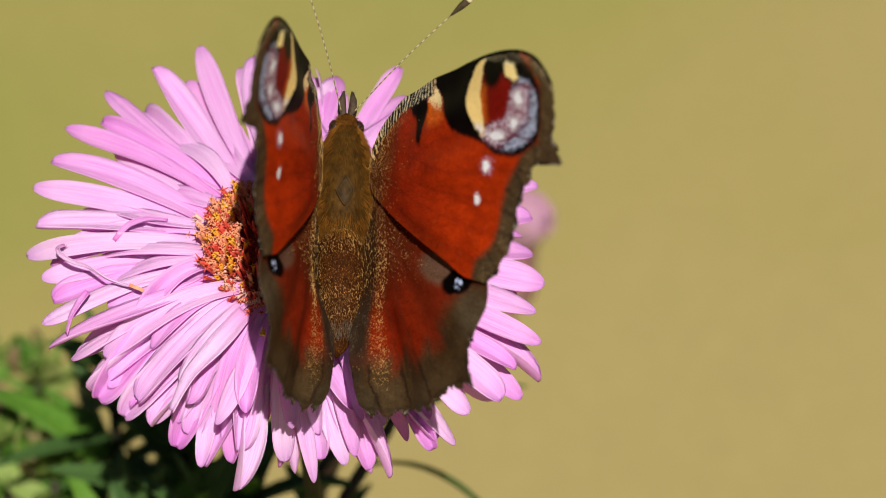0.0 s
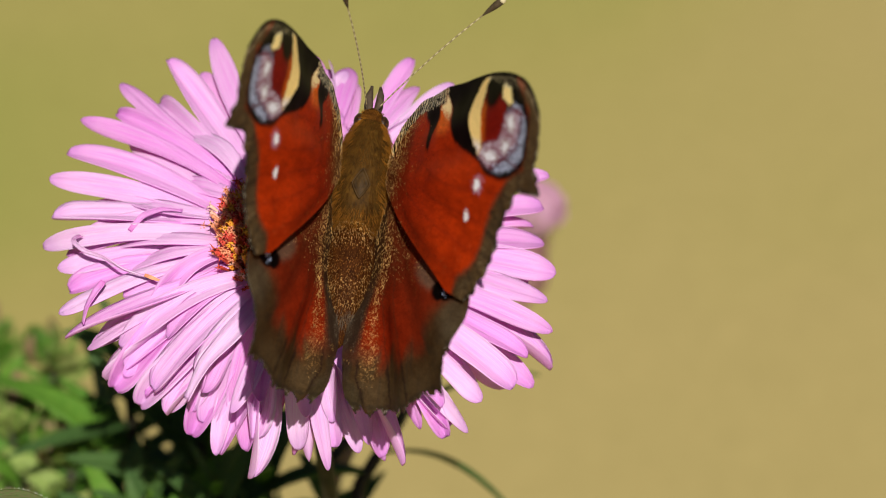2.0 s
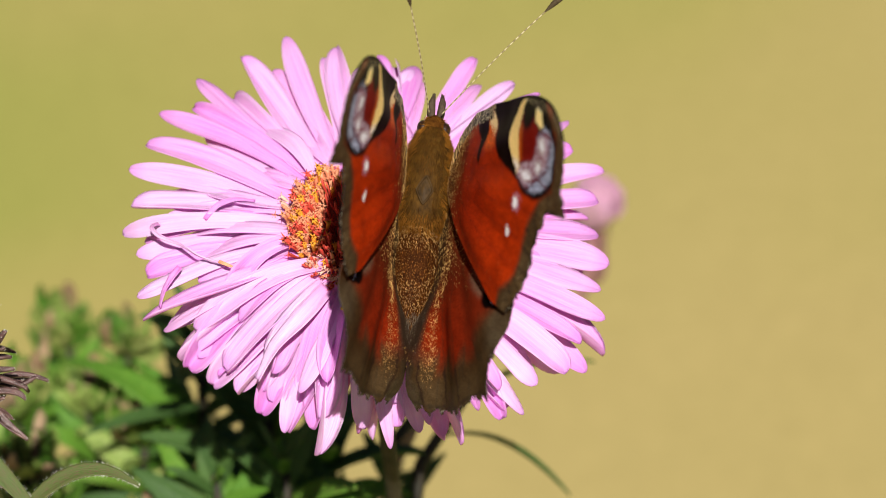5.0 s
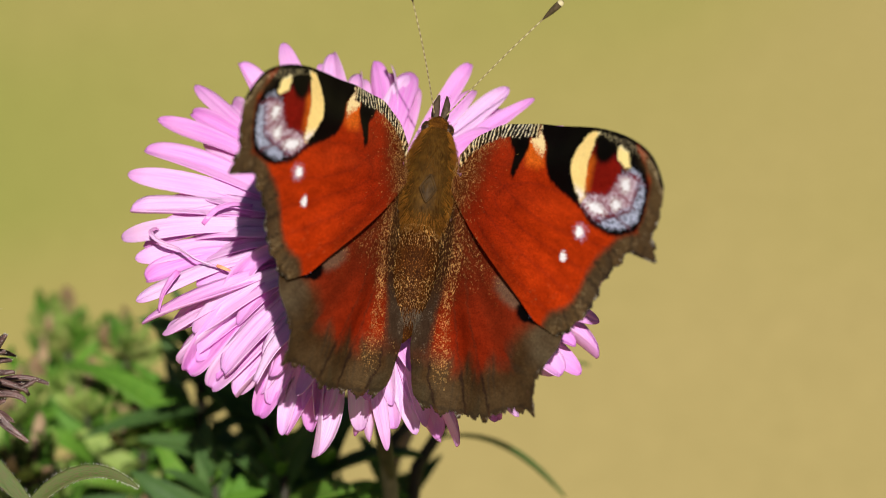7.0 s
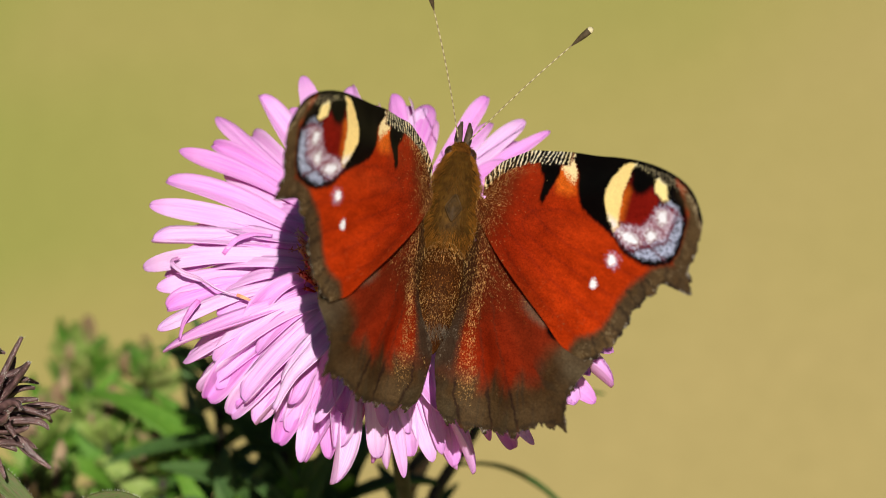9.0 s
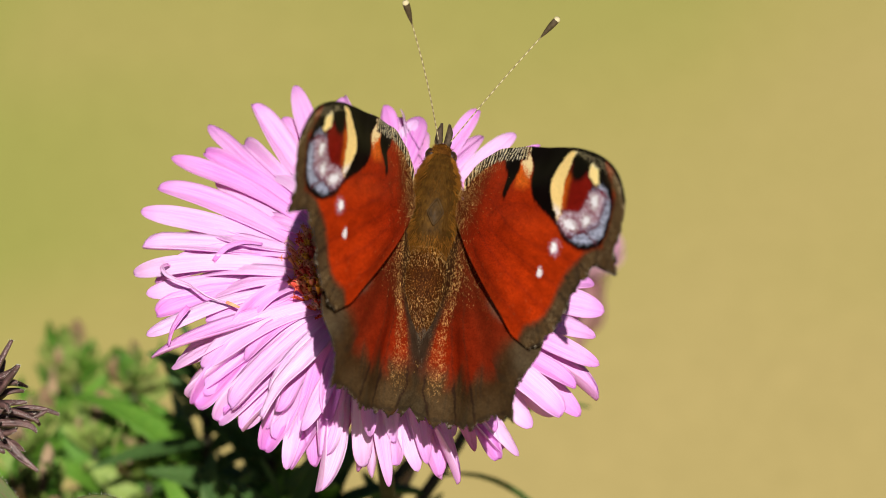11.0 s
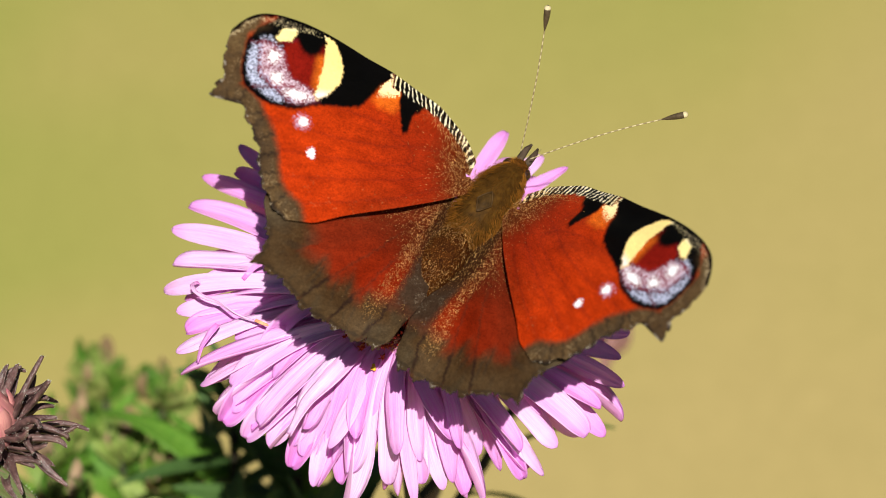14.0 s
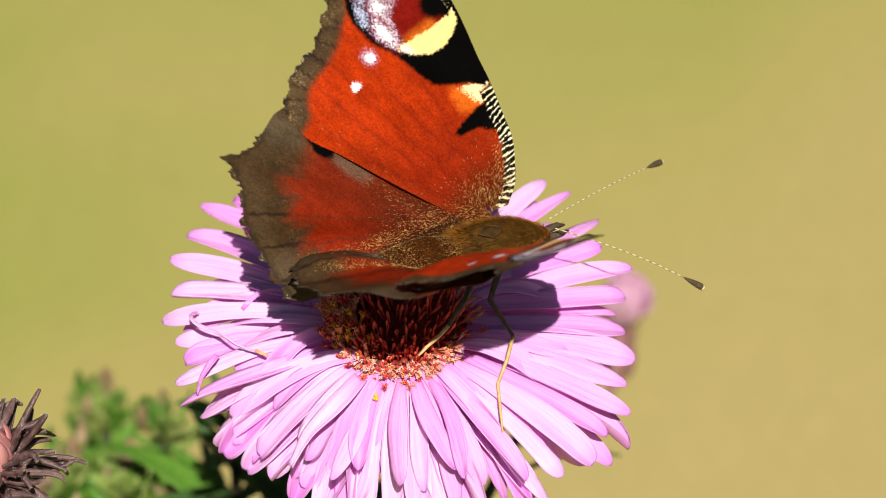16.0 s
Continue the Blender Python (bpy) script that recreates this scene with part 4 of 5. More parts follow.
    fleck(cr, (1.0, 0.73, 0.27), 1.06)
    pcol[:] = pcol + (np.array((0.88, 0.80, 0.78)) - pcol) * (cr * step(5.6 - y, 0, 0.9))[:, None]
    fleck(region(x, y, EYE_YELLOW, 0.26), (1.0, 0.78, 0.32), 1.06)
    pupil = step(1.0 - blob(21.7, 9.7, 1.95, 1.95), 0.0, 0.40)
    lay(pupil, (0.0012, 0.0011, 0.0012))
    fleck(0.25 * step(0.5 - np.abs(y - 10.55), 0, 0.3) * step(x, 19.6, 20.2) * step(27.5 - x, 0, 1), (0.9, 0.75, 0.4), 1.0)
    # two spots below it
    fleck(step(1 - blob(22.2, 2.0, 1.5, 1.15), -0.02, 0.75), (0.52, 0.36, 0.52), 0.6)
    fleck(step(1 - blob(22.05, 2.0, 0.5, 0.45), -0.2, 0.4), (0.97, 0.96, 1.0), 1.06)
    fleck(step(1 - blob(20.85, -0.65, 0.58, 0.58), -0.1, 0.45), (0.82, 0.76, 0.92), 1.0)
    fleck(step(1 - blob(20.85, -0.65, 0.40, 0.4), -0.2, 0.4), (0.97, 0.96, 1.0), 1.06)
    fleck(0.06 * step(25 - u, 0, 2) * step(-1.6 - v, 0, 1.5) * step(value_noise(u * 1.5, v * 1.5, 47), 0.55, 0.75), (0.95, 0.45, 0.16), 1.0)
    # smoky tan outer margin with dark vein ends and a dark line along the edge
    d, t = line_distance(x, y, rounded(FORE_OUTER, 6, False))
    wide = 1.75 + 0.25 * step(t, 0.45, 0.8) + 0.75 * step(0.40 - t, 0, 0.2)
    field = region(x, y, FORE_BLACK, 0.2)
    band = step(wide - d, -0.5, 0.55) * (1 - field)
    vein = value_noise(t * 60, d * 0.3, 66)
    lay(band, (0.088, 0.054, 0.023))
    fleck(0.22 * band * step(value_noise(u * 1.1, v * 1.1, 72), 0.3, 0.7), (0.36, 0.26, 0.14))
    lay(0.5 * band * step(vein, 0.6, 0.8), (0.06, 0.042, 0.024))
    lay(0.45 * band * step(value_noise(u * 1.2, v * 1.2, 67), 0.35, 0.75), (0.058, 0.040, 0.022))
    lay(0.6 * band * step(d, wide - 0.8, wide - 0.2), (0.060, 0.036, 0.016))
    for k in range(9):
        lay(0.75 * band * step(0.0065 - np.abs(t - 0.36 - 0.072 * k - 0.004 * np.sin(9 * d + k)), -0.002, 0.003), (0.02, 0.014, 0.010))
    lay(0.8 * step(0.24 - d, -0.06, 0.16) * step(value_noise(t * 40, d, 71), 0.1, 0.5), (0.022, 0.016, 0.012))
    fleck(0.5 * step(0.14 - d, -0.05, 0.1) * step(value_noise(t * 90, d, 84), 0.5, 0.7), (0.40, 0.35, 0.27))
    d, t = line_distance(x, y, FORE_COSTA)
    tip = step(u, 25.6, 28.0)
    lay(tip * step(1.5 - d, -0.3, 0.5) * (1 - field * 0.6), (0.095, 0.060, 0.026))
    fleck(0.35 * step(0.75 - d, -0.2, 0.4) * step(u, 22, 25), (0.55, 0.44, 0.26))
    # cross-striped front edge
    lens = np.concatenate([[0], np.cumsum([math.dist(a, b) for a, b in zip(FORE_COSTA, FORE_COSTA[1:])])])
    arc_len = np.interp(t * (len(FORE_COSTA) - 1), np.arange(len(FORE_COSTA)), lens)
    s = np.sin((arc_len + 0.25 * d) * 2 * math.pi / 0.62 + 2.6 * j(1.6, 9))
    m = step(1.25 - d + 0.25 * j(4, 12), -0.1, 0.2) * step(u, 0.2, 0.8) * step(12.0 - u, 0, 0.8)
    lay(m, (0.003, 0.0025, 0.002))
    fleck(m * step(s + 0.9 * j(6, 10), 0.30, 0.75) * step(value_noise(u * 5, v * 5, 61), 0.12, 0.3), (0.93, 0.82, 0.50), 1.06)
    lay((u > 11.8) * step(0.3 - d, -0.1, 0.2), (0.0012, 0.0011, 0.0012))
    hair = np.clip(step(7.0 - r, 0, 4.5), 0, 1) * 0.95 + 0.08 * step(11.0 - r, 0, 5) + 0.7 * step(0.9 - np.abs(d - 1.7), 0, 0.6) * step(8.5 - u, 0, 3) * step(u, 0.5, 1.5)
    return np.clip(col, 0.001, 1.0), np.clip(pcol, 0, 1), pale * 1.52 - 0.26, np.clip(hair, 0, 1)


def hind_pattern(u, v):
    j = lambda s, k: (value_noise(u * s, v * s, k) - 0.5)
    x, y = u + 0.3 * j(2.5, 21) + 0.1 * j(8, 22), v + 0.3 * j(2.5, 23) + 0.1 * j(8, 24)
    col, pcol, pale = np.empty((len(u), 3)), np.ones((len(u), 3)), np.zeros(len(u))
    col[:] = (0.21, 0.0155, 0.0025)

    def lay(m, c):
        col[:] = col * (1 - m)[:, None] + np.array(c)[None, :] * m[:, None]
        pale[:] = pale * (1 - m)

    def fleck(m, c, amount=1.0):
        k = np.clip(m * 60, 0, 1)[:, None]
        pcol[:] = pcol * (1 - k) + np.array(c)[None, :] * k
        pale[:] = np.maximum(pale * (1 - m), amount * m)
    r = np.hypot(u, v)
    ang = np.degrees(np.arctan2(y, x))
    lay(0.85 * step(15.0 - r, 0, 10), (0.034, 0.008, 0.003))
    lay(0.35 * step(ang, -36, -14), (0.12, 0.020, 0.007))
    lay(0.30 * step(value_noise(ang * 0.16, r * 0.06, 73), 0.5, 0.8), (0.16, 0.020, 0.006))
    d, t = line_distance(x, y, rounded(HIND_OUTER, 6, False))
    band = step(4.6 - 0.5 * t - d + 2.0 * (value_noise(t * 22, d * 0.2, 81) - 0.5), -1.9, 1.2)
    lay(band, (0.054, 0.029, 0.011))
    fleck(0.08 * band * step(value_noise(u * 0.8, v * 0.8, 87), 0.4, 0.7), (0.28, 0.20, 0.10))
    lay(0.65 * band * step(value_noise(t * 60, d * 0.22, 68), 0.45, 0.75), (0.036, 0.024, 0.013))
    lay(0.45 * step(2.4 - d, -0.6, 1.2), (0.080, 0.053, 0.025))
    lay(0.4 * band * step(value_noise(u * 0.5, v * 0.5, 88), 0.5, 0.8), (0.045, 0.038, 0.023))
    lay(0.65 * step(0.3 - np.abs(d - 0.3), 0.0, 0.25), (0.025, 0.018, 0.012))
    fleck(0.22 * step(0.16 - d, -0.06, 0.12) * step(value_noise(t * 90, d, 83), 0.4, 0.6), (0.60, 0.54, 0.46))
    for a in (-27, -36, -45, -53, -60):
        dd = np.abs(ang - a + 3 * (r / 20 - 0.5)) * np.pi / 180 * r
        lay(0.45 * step(0.14 - dd, -0.05, 0.12) * step(r, 6, 10), (0.07, 0.018, 0.008))
        lay(0.75 * step(0.20 - dd, -0.05, 0.14) * step(4.4 - d, 0, 1) * step(d, 0.2, 0.8), (0.014, 0.010, 0.007))
    # pale field and small black and blue eyespot under the forewing's edge
    lay(0.6 * step(3.2 - np.hypot((x - 21.6) / 1.1, (y + 3.0) / 0.7), 0, 2.2), (0.10, 0.075, 0.042))
    lay(0.7 * step(1.3 - np.hypot((x - 15.2) / 3.8, (y + 1.2 - 0.12 * (x - 15)) / 1.5), 0, 0.6), (0.11, 0.09, 0.058))
    e = np.hypot((x - 18.0) / 2.0, (y + 1.7 - 0.25 * (x - 18)) / 1.15)
    lay(step(1.05 - e, -0.1, 0.2), (0.0012, 0.0011, 0.0012))
    fleck(step(0.62 - np.hypot((x - 18.2) / 1.3, (y + 1.8) / 0.9), -0.1, 0.4) * step(value_noise(u * 3, v * 3, 31), 0.25, 0.5), (0.55, 0.66, 0.95), 0.9)
    # silky grey-brown fold beside the abdomen
    di, ti = line_distance(x, y, HIND_INNER)
    fold = step(2.5 - di, -0.45, 0.7) * step(ti, 0.02, 0.2)
    silk = fold * step(0.62 - ti, 0, 0.25)
    lay(0.9 * fold, (0.026, 0.010, 0.004))
    lay(0.9 * silk, (0.046, 0.029, 0.017))
    fleck(0.14 * silk * step(value_noise(u * 1.2, v * 1.2, 92), 0.4, 0.7), (0.36, 0.29, 0.20))
    hair = 0.9 * step(1.1 - np.abs(di - 3.1), 0, 0.8) * step(19.0 - r, 0, 3) + 0.30 * step(12.0 - r, 0, 7) * (1 - fold) + 0.30 * step(16.5 - r, 0, 5) * step(value_noise(ang * 0.22, r * 0.05, 73), 0.55, 0.8) * (1 - fold) + 0.35 * fold * (1 - silk)
    return np.clip(col, 0.001, 0.95), np.clip(pcol, 0, 1), pale * 1.52 - 0.26, np.clip(hair, 0, 1)


def wing(name, parent, side, parts, pole, pattern, bulge, rings=215, scallop=0.13, columns=560):
    """A wing as a thin double sheet: fine rings from its root out to its toothed edge; the underside has fewer rings."""
    line = np.array(rounded(parts[0], 14, False) + rounded([parts[0][-1]] + parts[1], 18, False)[18:] + rounded([parts[1][-1]] + parts[2], 14, False)[14:] + [parts[2][-1]])
    seg = np.hypot(*np.diff(line, axis=0).T)
    cum = np.concatenate([[0], np.cumsum(seg)])
    n = columns
    s = np.linspace(0, cum[-1], n)
    edge = np.stack([np.interp(s, cum, line[:, 0]), np.interp(s, cum, line[:, 1])], 1)
    d, t = line_distance(edge[:, 0], edge[:, 1], parts[1])
    frayed = step(0.5 - d, 0, 0.4)
    away = edge - np.array(pole)
    away /= np.hypot(*away.T)[:, None]
    edge += away * (frayed * scallop * (1.4 * (2 * value_noise(s * 2.4, s * 0, 40) - 1) + 1.0 * np.sin(s * 2 * math.pi / 2.1) + 1.1 * (2 * value_noise(s * 6, s * 0, 41) - 1)))[:, None]
    under = list(range(0, rings - 1, 6)) + [rings - 1]

    def sheet(k):
        u = (pole[0] + (edge[:, 0] - pole[0])[None, :] * k[:, None]).ravel()
        v = (pole[1] + (edge[:, 1] - pole[1])[None, :] * k[:, None]).ravel()
        r, ang = np.hypot(u, v), np.arctan2(v, u)
        z = bulge(u, v) + 0.17 * np.sin(ang * 22) * step(r, 6, 16) * (1 - step(r, 26, 32)) + 0.12 * (value_noise(u * 0.5, v * 0.5, 50) - 0.5)
        return u, v, np.stack([v, side * u, z], 1) * MM
    k = np.linspace(0.02, 1, rings)
    u, v, top = sheet(k)
    _, _, low = sheet(k[under])
    m = len(top)
    verts = np.concatenate([top, low - np.array([0, 0, 0.00009])])

    def quads(rows, first):
        a = (np.arange(rows - 1)[:, None] * n + np.arange(n - 1)[None, :]).ravel() + first
        return np.stack([a, a + n, a + n + 1, a + 1], 1)
    q, ql = quads(rings, 0), quads(len(under), m)[:, ::-1]
    rim, rim2 = np.arange(n - 1) + (rings - 1) * n, np.arange(n - 1) + m + (len(under) - 1) * n
    rq = np.stack([rim, rim2, rim2 + 1, rim + 1], 1)
    faces = np.concatenate([q, ql, rq])
    if side > 0:
        faces = faces[:, ::-1]
    me = bpy.data.meshes.new(name)
    me.vertices.add(len(verts))
    me.vertices.foreach_set("co", verts.astype(np.float32).ravel())
    me.loops.add(len(faces) * 4)
    me.loops.foreach_set("vertex_index", faces.astype(np.int32).ravel())
    me.polygons.add(len(faces))
    me.polygons.foreach_set("loop_start", np.arange(0, len(faces) * 4, 4, dtype=np.int32))
    me.polygons.foreach_set("material_index", np.concatenate([np.zeros(len(q)), np.ones(len(ql)), np.zeros(len(rq))]).astype(np.int32))
    me.polygons.foreach_set("use_smooth", np.ones(len(faces), dtype=bool))
    me.update(calc_edges=True)
    me.validate()
    col, pcol, pale, hair = pattern(u, v)
    last = len(low)
    for key, values in (("scales", col), ("pale_scales", pcol)):
        full = np.concatenate([values, np.full((last, 3), 0.03)])
        layer = me.color_attributes.new(key, "FLOAT_COLOR", "POINT")
        layer.data.foreach_set("color", np.concatenate([full, np.ones((m + last, 1))], 1).astype(np.float32).ravel())
    for key, values in (("pale", pale), ("hair", hair)):
        me.attributes.new(key, "FLOAT", "POINT").data.foreach_set("value", np.concatenate([values, np.zeros(last)]).astype(np.float32))
    me.materials.append(WING)
    me.materials.append(WING_UNDER)
    ob = new(name, me)
    ob.parent = parent
    return ob


def wing_hairs(parent, side, outline, pattern, bulge, tries, length, seed, lift=0.3):
    """Long golden hairs lying outwards along the wing."""
    rnd, gen = random.Random(seed), np.random.default_rng(seed)
    pts = [p for part in outline for p in part]
    u, v = gen.uniform(0, 22, tries), gen.uniform(-17, 8, tries)
    ok = inside(u, v, pts)
    u, v = u[ok], v[ok]
    want = pattern(u, v)[3]
    ok = gen.uniform(0, 1, len(u)) < want
    u, v = u[ok], v[ok]
    z = bulge(u, v) + 0.03
    rows = []
    for a, b, c in zip(u, v, z):
        w = math.atan2(b, a) + rnd.uniform(-0.25, 0.25)
        rows.append((Vector((b, side * a, c)) * MM, Vector((math.sin(w), side * math.cos(w), lift * rnd.uniform(0.2, 1.2)))))
    verts, faces = hairs(rows, length, 0.000018, rnd)
    return tagged(mesh_object("wing_hair", verts, faces, GOLD, parent, "shining golden hair"), kind="stuff")


FORE_HINGE, HIND_HINGE = Vector((1.5, 1.9, 1.6)) * MM, Vector((-1.5, 1.9, 1.25)) * MM


def wing_pose(hinge, side, flap, sweep, twist):
    place = Vector((hinge.x, side * hinge.y, hinge.z))
    return Matrix.Translation(place) @ Matrix.Rotation(radians(side * flap), 4, "X") @ Matrix.Rotation(radians(-side * sweep), 4, "Z") @ Matrix.Rotation(radians(twist), 4, "Y")


def back_height(x, y):
    """Height of the thorax's back over its middle line, in mm."""
    return 0.6 + 2.35 * math.sqrt(max(0.03, 1 - (y / 2.5) ** 2 - ((x - 0.2) / 6.0) ** 2))


def build_butterfly():
    rnd = random.Random(4)
    bf = thing("butterfly", CENTRE, "peacock butterfly with red eyespotted wings on the flower", "butterfly")
    v, f, u = lump([(-4.9, 0.7, 0.7, 0.4), (-4.5, 1.6, 1.4, 0.4), (-3.2, 2.2, 1.9, 0.5), (-1.0, 2.46, 2.3, 0.6), (1.2, 2.44, 2.3, 0.6), (3.2, 2.15, 2.0, 0.5), (4.6, 1.7, 1.7, 0.45), (5.6, 1.25, 1.25, 0.4), (6.2, 0.9, 0.85, 0.35)], 28)
    thorax = mesh_object("thorax", v, f, FUR_OLIVE, bf, "furry olive-brown thorax", uvs=u)
    rim, back = [], []
    for i in range(5200):
        x, a = rnd.uniform(-4.9, 5.9), rnd.uniform(-0.5, math.pi + 0.5)
        w = float(np.interp(x, (-4.9, -4.5, -3.2, -1.0, 1.2, 3.2, 4.6, 5.9), (0.7, 1.5, 2.2, 2.46, 2.44, 2.15, 1.7, 1.1)))
        p = Vector((x, w * math.cos(a) * 0.97, 0.55 + w * 0.96 * math.sin(a))) * MM
        sideways = abs(math.cos(a))
        if sideways > 0.70 + rnd.uniform(-0.14, 0.14) or x < -3.1 + rnd.uniform(-0.5, 0.5):
            rim.append((p, Vector((-0.75 - (0.6 if x < -2 else 0), math.cos(a) * 0.75, math.sin(a) * 0.45 + 0.1))))
        elif not (abs(p.y) < 0.00085 and -0.0024 < p.x < 0.0009):
            back.append((p, Vector((-0.95, math.cos(a) * 0.45 + rnd.uniform(-0.2, 0.2), math.sin(a) * 0.22))))
    v, f = hairs(rim, 0.00085, 0.000020, rnd)
    tagged(mesh_object("thorax_fringe", v, f, HAIR_RIM, thorax, "golden-brown fringe of hair"), kind="stuff")
    v, f = hairs(back, 0.00055, 0.000018, rnd)
    tagged(mesh_object("thorax_hair", v, f, HAIR_BACK, thorax, "short olive hair"), kind="stuff")
    # bare rhombic plate on the back, with a paler raised edge
    sides, edge, verts, faces = 32, [], [], []
    for k in range(sides):
        a = 2 * math.pi * k / sides
        c, d = math.cos(a), math.sin(a)
        g = 1 / (abs(c) ** 1.12 + abs(d) ** 1.12) ** (1 / 1.12)
        edge.append((-0.75 + 1.35 * g * c, 0.76 * g * d))
    for q, lift in ((1.0, 0.06), (0.9, 0.17), (0.72, 0.14), (0.45, 0.17), (0.15, 0.20)):
        for x, y in edge:
            x, y = -0.75 + (x + 0.75) * q, y * q
            verts.append(Vector((x, y, back_height(x, y) + lift + 0.05 * (1 - abs(y)))) * MM)
    for i in range(4):
        faces += [(i * sides + k, i * sides + (k + 1) % sides, (i + 1) * sides + (k + 1) % sides, (i + 1) * sides + k) for k in range(sides)]
    faces.append(tuple(4 * sides + k for k in range(sides)))
    mesh_object("scutellum", verts, faces, SHIELD, thorax, "bare grey-brown rhombic back plate")
    line = [Vector((x, y, back_height(x, y) + 0.19)) * MM for x, y in edge]
    v, f, u = tube(line + line[:1], [0.00007] * (sides + 1), 5, cap=False)
    mesh_object("plate_edge", v, f, PLATE_EDGE, thorax, "thin pale edge of the plate", uvs=u)
    v, f, u = lump([(-3.8, 1.6, 1.3, 0.5), (-5.0, 1.95, 1.75, 0.6), (-7.0, 2.2, 1.95, 0.7), (-9.0, 2.1, 1.85, 0.7), (-11.0, 1.75, 1.5, 0.7), (-12.8, 1.35, 1.1, 0.6), (-14.2, 0.75, 0.6, 0.5), (-14.9, 0.15, 0.15, 0.5)], 26)
    abdomen = mesh_object("abdomen", v, f, ABDOMEN, bf, "dark brown abdomen with bronze flecks", uvs=u)
    belly, tuft = [], []
    for i in range(2400):
        x, a = rnd.uniform(-13.2, -4.0), rnd.uniform(-0.2, math.pi + 0.2)
        w = float(np.interp(x, (-14.2, -12.8, -11, -9, -7, -5), (0.7, 1.3, 1.75, 2.1, 2.2, 1.95)))
        if abs(math.cos(a)) > 0.86 and rnd.random() < 0.8:
            continue
        p, d = Vector((x, w * math.cos(a), 0.66 + 0.88 * w * math.sin(a))) * MM, Vector((-1.0, 0.3 * math.cos(a) + rnd.uniform(-0.2, 0.2), 0.16 * math.sin(a)))
        (tuft if x < -11.8 and rnd.random() < 0.7 else belly).append((p, d))
    v, f = hairs(belly, 0.00018, 0.000017, rnd)
    tagged(mesh_object("abdomen_fleck", v, f, GOLD, abdomen, "golden flecks"), kind="stuff")
    v, f = hairs(tuft, 0.0010, 0.000016, rnd)
    tagged(mesh_object("abdomen_hair", v, f, HAIR_GREY, abdomen, "grey-brown hair at the tip"), kind="stuff")
    v, f, u = lump([(4.8, 0.9, 0.9, 0.4), (5.4, 1.15, 1.1, 0.4), (6.1, 1.2, 1.05, 0.4), (6.8, 0.95, 0.85, 0.3), (7.3, 0.5, 0.45, 0.2)], 18)
    head = mesh_object("head", v, f, FUR, bf, "small brown furry head", uvs=u)
    for side in (1, -1):
        v, f, u = lump([(-0.72, 0.1, 0.1, 0), (-0.6, 0.42, 0.42, 0), (-0.3, 0.66, 0.66, 0), (0, 0.72, 0.72, 0), (0.3, 0.66, 0.66, 0), (0.6, 0.42, 0.42, 0), (0.72, 0.1, 0.1, 0)], 14)
        mesh_object("eye", [Vector((p.x * 0.95, p.y * 0.8, p.z * 0.95)) + Vector((6.0, side * 0.98, 0.45)) * MM for p in v], f, EYE, head, "dark glossy compound eye", uvs=u)
        v, f, u = tube([Vector(p) * MM for p in ((6.6, side * 0.35, 0.1), (7.5, side * 0.45, 0.5), (8.5, side * 0.48, 0.75), (9.3, side * 0.36, 0.75))], [0.00030, 0.00040, 0.00032, 0.00010], 8)
        palp = mesh_object("palp", v, f, PALP, head, "grey-brown hairy palp", uvs=u)
        bristle = [(Vector((rnd.uniform(6.9, 9.1), side * 0.44, 0.6)) * MM, Vector((0.9, rnd.uniform(-1, 1), rnd.uniform(-0.6, 1)))) for _ in range(60)]
        v, f = hairs(bristle, 0.0006, 0.000016, rnd)
        tagged(mesh_object("palp_hair", v, f, HAIR_GREY, head, "grey-brown bristles"), kind="stuff")
    tp = []
    for i in range(600):
        a = rnd.uniform(0, 2 * math.pi)
        x = rnd.uniform(4.6, 7.0)
        w = np.interp(x, (4.6, 5.9, 7.0), (1.15, 1.2, 0.7))
        tp.append((Vector((x, w * math.cos(a), 0.4 + 0.85 * w * math.sin(a))) * MM, Vector((-0.1, math.cos(a), math.sin(a)))))
    v, f = hairs(tp, 0.0005, 0.000018, rnd)
    tagged(mesh_object("head_hair", v, f, HAIR_RIM, head, "golden brown hair"), kind="stuff")

    flyer_parts = {}
    for side in (1, -1):
        flyer_parts["fore", side] = wing("forewing", bf, side, (FORE_COSTA, FORE_OUTER, FORE_INNER), (1.2, 0.4), fore_pattern, FORE_BULGE)
        flyer_parts["fore", side]["label"] = "red forewing with yellow and lilac eyespot"
        flyer_parts["hind", side] = wing("hindwing", bf, side, (HIND_COSTA, HIND_OUTER, HIND_INNER), (1.2, -0.6), hind_pattern, HIND_BULGE, scallop=0.24)
        flyer_parts["hind", side]["label"] = "red-brown hindwing with smoky brown edge"
        wing_hairs(flyer_parts["fore", side], side, (FORE_COSTA, FORE_OUTER, FORE_INNER), fore_pattern, FORE_BULGE, 14000, 0.00026, 31 + side)
        wing_hairs(flyer_parts["hind", side], side, (HIND_COSTA, HIND_OUTER, HIND_INNER), hind_pattern, HIND_BULGE, 15000, 0.00026, 41 + side)
        # antenna: dark with pale rings, along its own x axis
        line = [Vector((s * 16.4, 0, 0.9 * math.sin(s * 2.6) - 0.46 * s)) * MM for s in [i / 90 for i in range(91)]]
        rad = [0.00006 if i < 76 else 0.00006 + 0.00027 * math.sin((i - 76) / 15 * math.pi * 0.7) for i in range(91)]
        rad[-1] = 0.00012
        v, f, u = tube(line, rad, 7)
        an = mesh_object("antenna", v, f, [HORN_DARK, HORN_PALE, HORN_RING], bf, "thin ringed antenna with a dark club", uvs=u)
